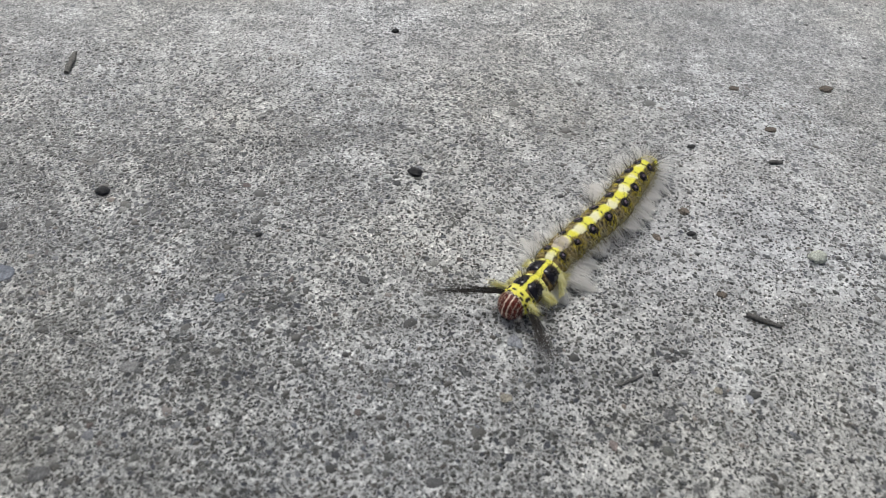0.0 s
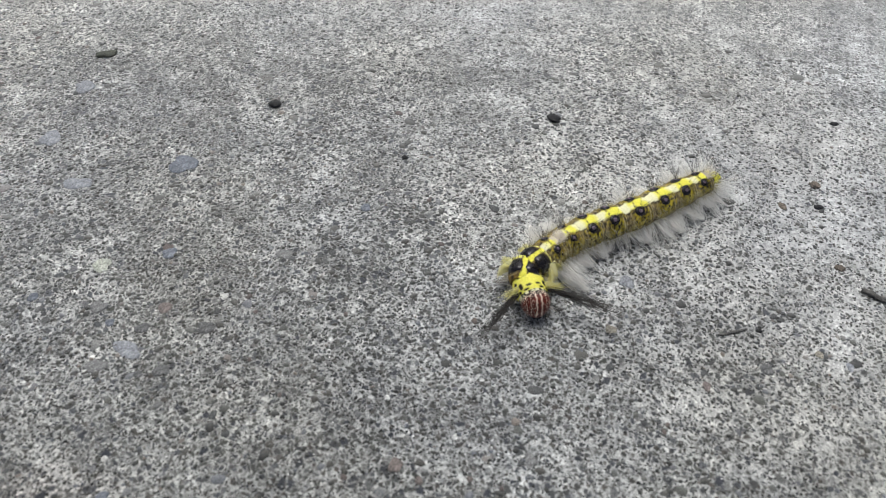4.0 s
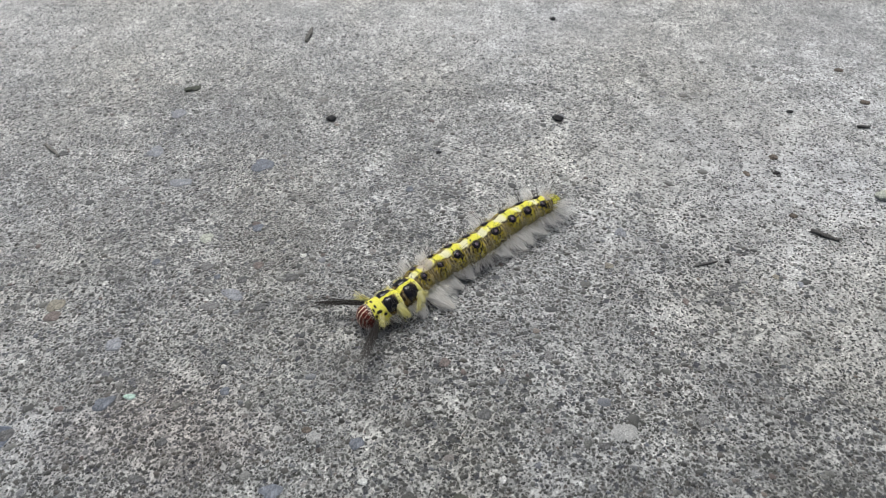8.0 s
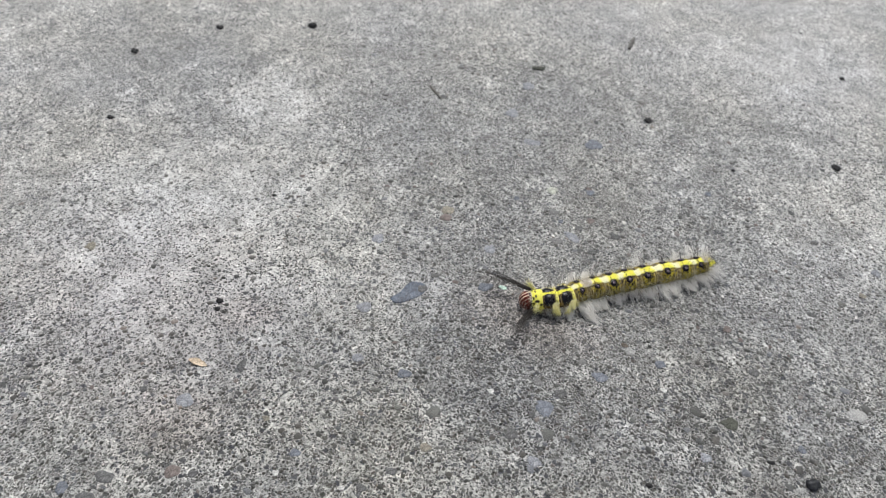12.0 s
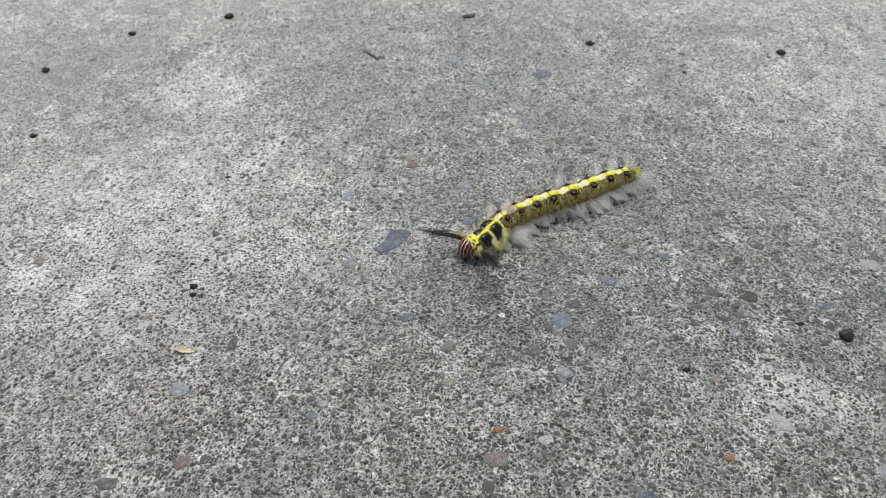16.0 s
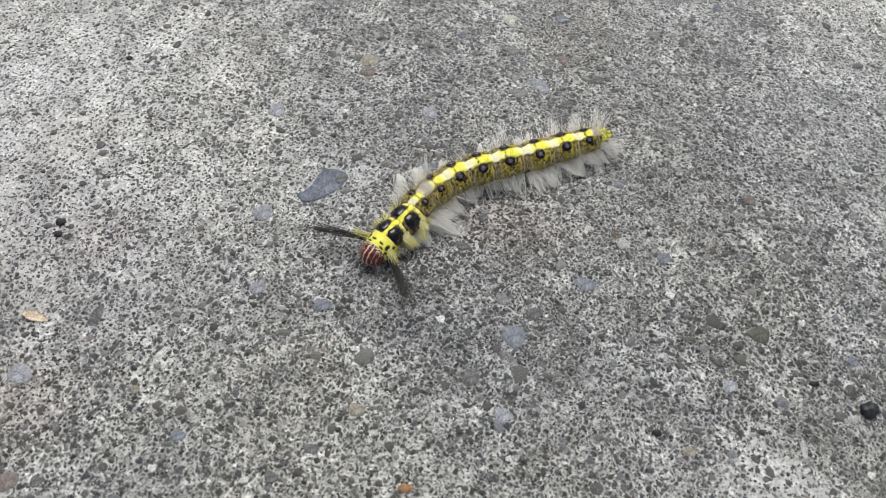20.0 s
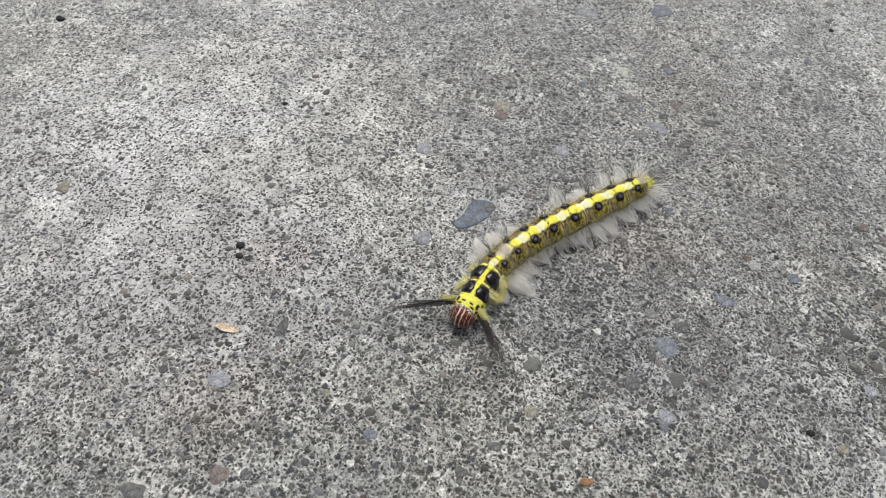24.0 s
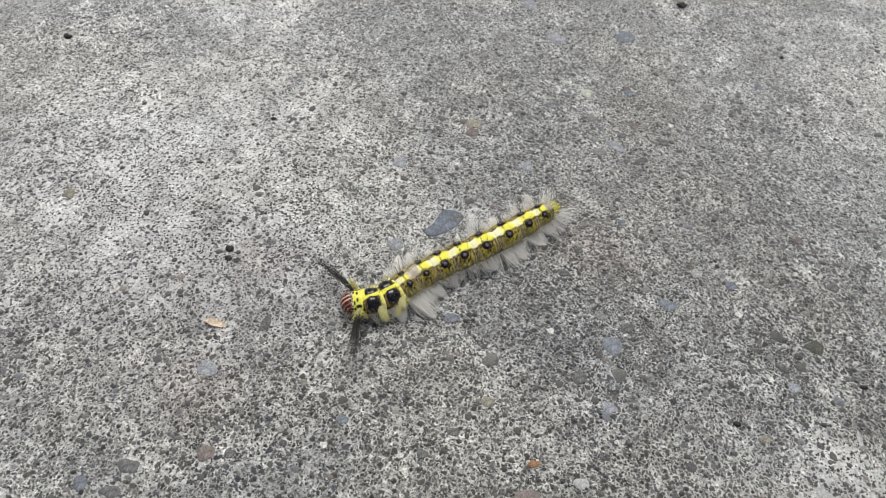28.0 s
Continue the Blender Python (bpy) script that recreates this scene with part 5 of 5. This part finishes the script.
embedded("aggregate_stone", DARK_STONE, 1.49, 7.23, 0.30, 0.24, 18)
embedded("aggregate_stone", RED_STONE, 10.73, 9.87, 0.15, 0.18, 18)
embedded("aggregate_stone", OCHRE, 12.66, 11.21, 0.15, 0.16, 18)
embedded("aggregate_stone", BROWN, 11.98, 15.04, 0.17, 0.22, 18)
embedded("aggregate_stone", GREY_STONE, 8.09, 7.56, 0.18, 0.20, 18)
embedded("aggregate_stone", PALE_GREEN, -0.90, 9.00, 0.35, 0.34, 18)
embedded("quartz_grain", WHITE_STONE, 5.47, 7.93, 0.10, 0.10, 18)
embedded("aggregate_stone", BLUE_PALE, 13.19, 11.10, 0.13, 0.19, 18)
embedded("aggregate_stone", DARK_STONE, -2.78, 9.78, 0.16, 0.21, 18)
embedded("quartz_grain", WHITE_STONE, 6.79, 7.57, 0.10, 0.10, 18)
embedded("mint_chip", MINT, 0.04, 4.25, 0.24, 0.15, 15)
embedded("aggregate_stone", DARK_STONE, 9.51, 5.70, 0.21, 0.17, 16)
embedded("aggregate_stone", GREY_STONE, 11.26, 6.77, 0.26, 0.24, 15)
embedded("quartz_grain", WHITE_STONE, 7.83, 4.49, 0.12, 0.16, 16)
embedded("aggregate_stone", DARK_STONE, 1.24, 2.64, 0.32, 0.17, 16)
embedded("aggregate_stone", DARK_STONE, -6.90, 11.21, 0.24, 0.30, 14)
embedded("aggregate_stone", BLUE_STONE, -4.91, -7.12, 0.29, 0.31, 23)
embedded("aggregate_stone", BLUE_DARK, 2.06, -4.26, 0.28, 0.36, 23)
embedded("aggregate_stone", BLUE_PALE, 10.32, -0.16, 0.28, 0.39, 23)


def scatter_pebbles(count):
    """Middling stones of the aggregate, flush with the worn paste; ten shapes shared by all."""
    pick = random.Random(29)
    shapes = []
    for k in range(10):
        verts, cols = [], 14
        waves = [(q, pick.uniform(0.2, 1.0) * h, pick.uniform(0, 6.28)) for q, h in ((2, 0.16), (3, 0.12), (5, 0.07))]
        for z, r in ((-0.02, 1.05), (0.006, 1.0), (0.012, 0.8)):
            for c in range(cols):
                q = 2 * math.pi * c / cols
                w = r * (1 + sum(h * math.sin(j * q + o) for j, h, o in waves))
                verts.append((0.5 * w * math.cos(q), 0.38 * w * math.sin(q), z))
        mat = (DARK_STONE, DARK_STONE, GREY_STONE, RED_STONE, DARK_STONE)[k % 5]
        shapes.append(mesh_of("pebble", verts, grid_faces(3, cols) + [tuple(range(2 * cols, 3 * cols))], mat))
    for _ in range(count):
        x, y, size = pick.uniform(-8, 13.5), pick.uniform(-6, 17), min(0.26, 0.09 * math.exp(abs(pick.gauss(0, 0.42))))
        m = pose(x * CM, y * CM, (float(rise(x, y)) + 0.003) * CM, 0, 0, pick.uniform(0, 180)) @ Matrix.Diagonal((size, size, 1, 1))
        part("pebble", pick.choice(shapes), ground, "", m)


scatter_pebbles(260)

# ---------- sand grains of the slab ----------
def patch_lookup(x, y):
    i = np.clip(np.searchsorted(SX, x), 0, len(SX) - 1)
    j = np.clip(np.searchsorted(SY, y), 0, len(SY) - 1)
    return PATCH_GRID[j, i]


def sand(name, x0, x1, y0, y1, cell, keep, size, label):
    gr = np.random.default_rng(11)
    gx, gy = np.meshgrid(np.arange(x0, x1, cell), np.arange(y0, y1, cell))
    x = (gx + gr.uniform(-0.5, 0.5, gx.shape) * cell).ravel()
    y = (gy + gr.uniform(-0.5, 0.5, gy.shape) * cell).ravel()
    st = patch_lookup(x, y)
    wave = 0.5 + 0.25 * np.sin(1.7 * x + 0.6 * y) * np.sin(1.3 * y - 0.5 * x) + 0.25 * np.sin(0.55 * x - 0.9 * y + 1)
    ok = gr.uniform(0, 1, x.shape) < keep * (0.72 + 0.5 * wave) * (1 - 0.7 * st[:, 0]) * (1 + 0.8 * st[:, 1])
    ok &= (x > -27) | (y > 2)
    x, y = x[ok], y[ok]
    n, k = len(x), 7
    r = size * np.exp(gr.normal(0, 0.5, n))
    long = gr.uniform(0.75, 1.35, n)
    turn = gr.uniform(0, math.pi, n)
    ang = np.arange(k) * 2 * math.pi / k + gr.uniform(-0.3, 0.3, (n, k))
    rad = r[:, None] * gr.uniform(0.72, 1.2, (n, k))
    h = gr.uniform(0.004, 0.014, n)
    base = rise(x, y)
    m = 2 * k + 1
    verts = np.zeros((n, m, 3))
    for ring, (scale, z) in enumerate(((1.0, -0.004 * np.ones(n)), (0.74, h))):
        u, v = rad * scale * np.cos(ang) * long[:, None], rad * scale * np.sin(ang)
        verts[:, ring * k:(ring + 1) * k, 0] = x[:, None] + u * np.cos(turn)[:, None] - v * np.sin(turn)[:, None]
        verts[:, ring * k:(ring + 1) * k, 1] = y[:, None] + u * np.sin(turn)[:, None] + v * np.cos(turn)[:, None]
        verts[:, ring * k:(ring + 1) * k, 2] = (base + z)[:, None]
    verts[:, 2 * k] = np.stack([x, y, base + h * 1.5 + 0.003], 1)
    o = (np.arange(n) * m)[:, None]
    j = np.arange(k)
    quads = np.stack([o + j, o + (j + 1) % k, o + k + (j + 1) % k, o + k + j], 2).reshape(-1)
    caps = np.stack([o + k + j, o + k + (j + 1) % k, o + 2 * k + 0 * j], 2).reshape(-1)
    me = bpy.data.meshes.new(name)
    me.vertices.add(n * m)
    me.vertices.foreach_set("co", (verts * CM).ravel())
    me.loops.add(len(quads) + len(caps))
    me.loops.foreach_set("vertex_index", np.concatenate([quads, caps]).astype(np.int32))
    me.polygons.add(2 * n * k)
    me.polygons.foreach_set("loop_start", np.concatenate([np.arange(n * k) * 4, n * k * 4 + np.arange(n * k) * 3]).astype(np.int32))
    at = me.color_attributes.new("tone_patch", "FLOAT_COLOR", "POINT")
    at.data.foreach_set("color", np.repeat(np.concatenate([st[ok], np.ones((n, 1))], 1), m, axis=0).ravel())
    me.materials.append(GRAINS)
    me.update(calc_edges=True)
    me.validate()
    return tagged(part(name, me, ground), label, kind="stuff")


sand("sand_grains", -14.0, 18.0, -9.0, 21.0, 0.086, 0.44, 0.0245, "dark sand grains bared by wear")
sand("coarse_grains", -26.0, 22.0, -9.0, 31.0, 0.36, 0.14, 0.04, "coarser dark grains bared by wear")


# ---------- what moves ----------
def motions():
    """The caterpillar's body rows: the whole thing follows its middle, every piece its own place along the back."""
    whole, single, plume = [], [[] for _ in PIECES], {1: [], -1: []}
    for t, face, right_way, right_rise, left_way, left_rise, *xy in GAIT:
        p = [Vector((xy[i], xy[i + 1])) for i in range(0, len(xy), 2)]
        head, line = p[0], p[1:]
        spots = []
        lead = (line[0] - line[1]).length / max(0.1, (head - line[0]).length + (line[0] - line[1]).length)
        line[0] = line[0].lerp(line[1].lerp(head, lead), 0.4)
        neck = head.lerp(line[0], 0.44)
        chain = [neck] + line
        ahead = [(chain[i] - line[min(i + 1, len(line) - 1)]) for i in range(len(line))]  # chain[i] is one place ahead of line[i]
        turn = [math.degrees(math.atan2(d.y, d.x)) - 90 for d in ahead]
        front = math.degrees(math.atan2((head - line[0]).y, (head - line[0]).x)) - 90
        apart = (face - 90 - front + 180) % 360 - 180
        spots.append((head, 0.335, front + apart))
        spots.append((neck, 0.36, front + 0.38 * apart))
        collar = pose(neck.x, neck.y, 0, 0, 0, front + 0.38 * apart)
        for s, way, up in ((1, right_way, right_rise), (-1, left_way, left_rise)):
            at = Vector((PLUME_ROOT[0] * s, PLUME_ROOT[1], PLUME_ROOT[2])) * CM
            lean = collar.to_3x3().inverted() @ pose(0, 0, 0, up, 0, way - 90).to_3x3()
            plume[s].append((t, Matrix.Translation(at) @ lean.to_4x4()))
        for q, a, r in zip(line, turn, RADIUS):
            spots.append((q, AXIS, a))
        end = line[-1] - ahead[-1].normalized() * 0.36
        spots.append((end, AXIS - 0.03, turn[-1]))
        mid = pose(line[4].x * CM, line[4].y * CM, 0, 0, 0, turn[4])
        whole.append((t, mid))
        for rows, (q, z, a) in zip(single, spots):
            rows.append((t, mid.inverted() @ pose(q.x * CM, q.y * CM, z * CM, 0, 0, a)))
    walk(caterpillar, whole)
    for ob, rows in zip(PIECES, single):
        walk(ob, rows)
    for s, rows in plume.items():
        walk(PLUMES[s], rows)


motions()
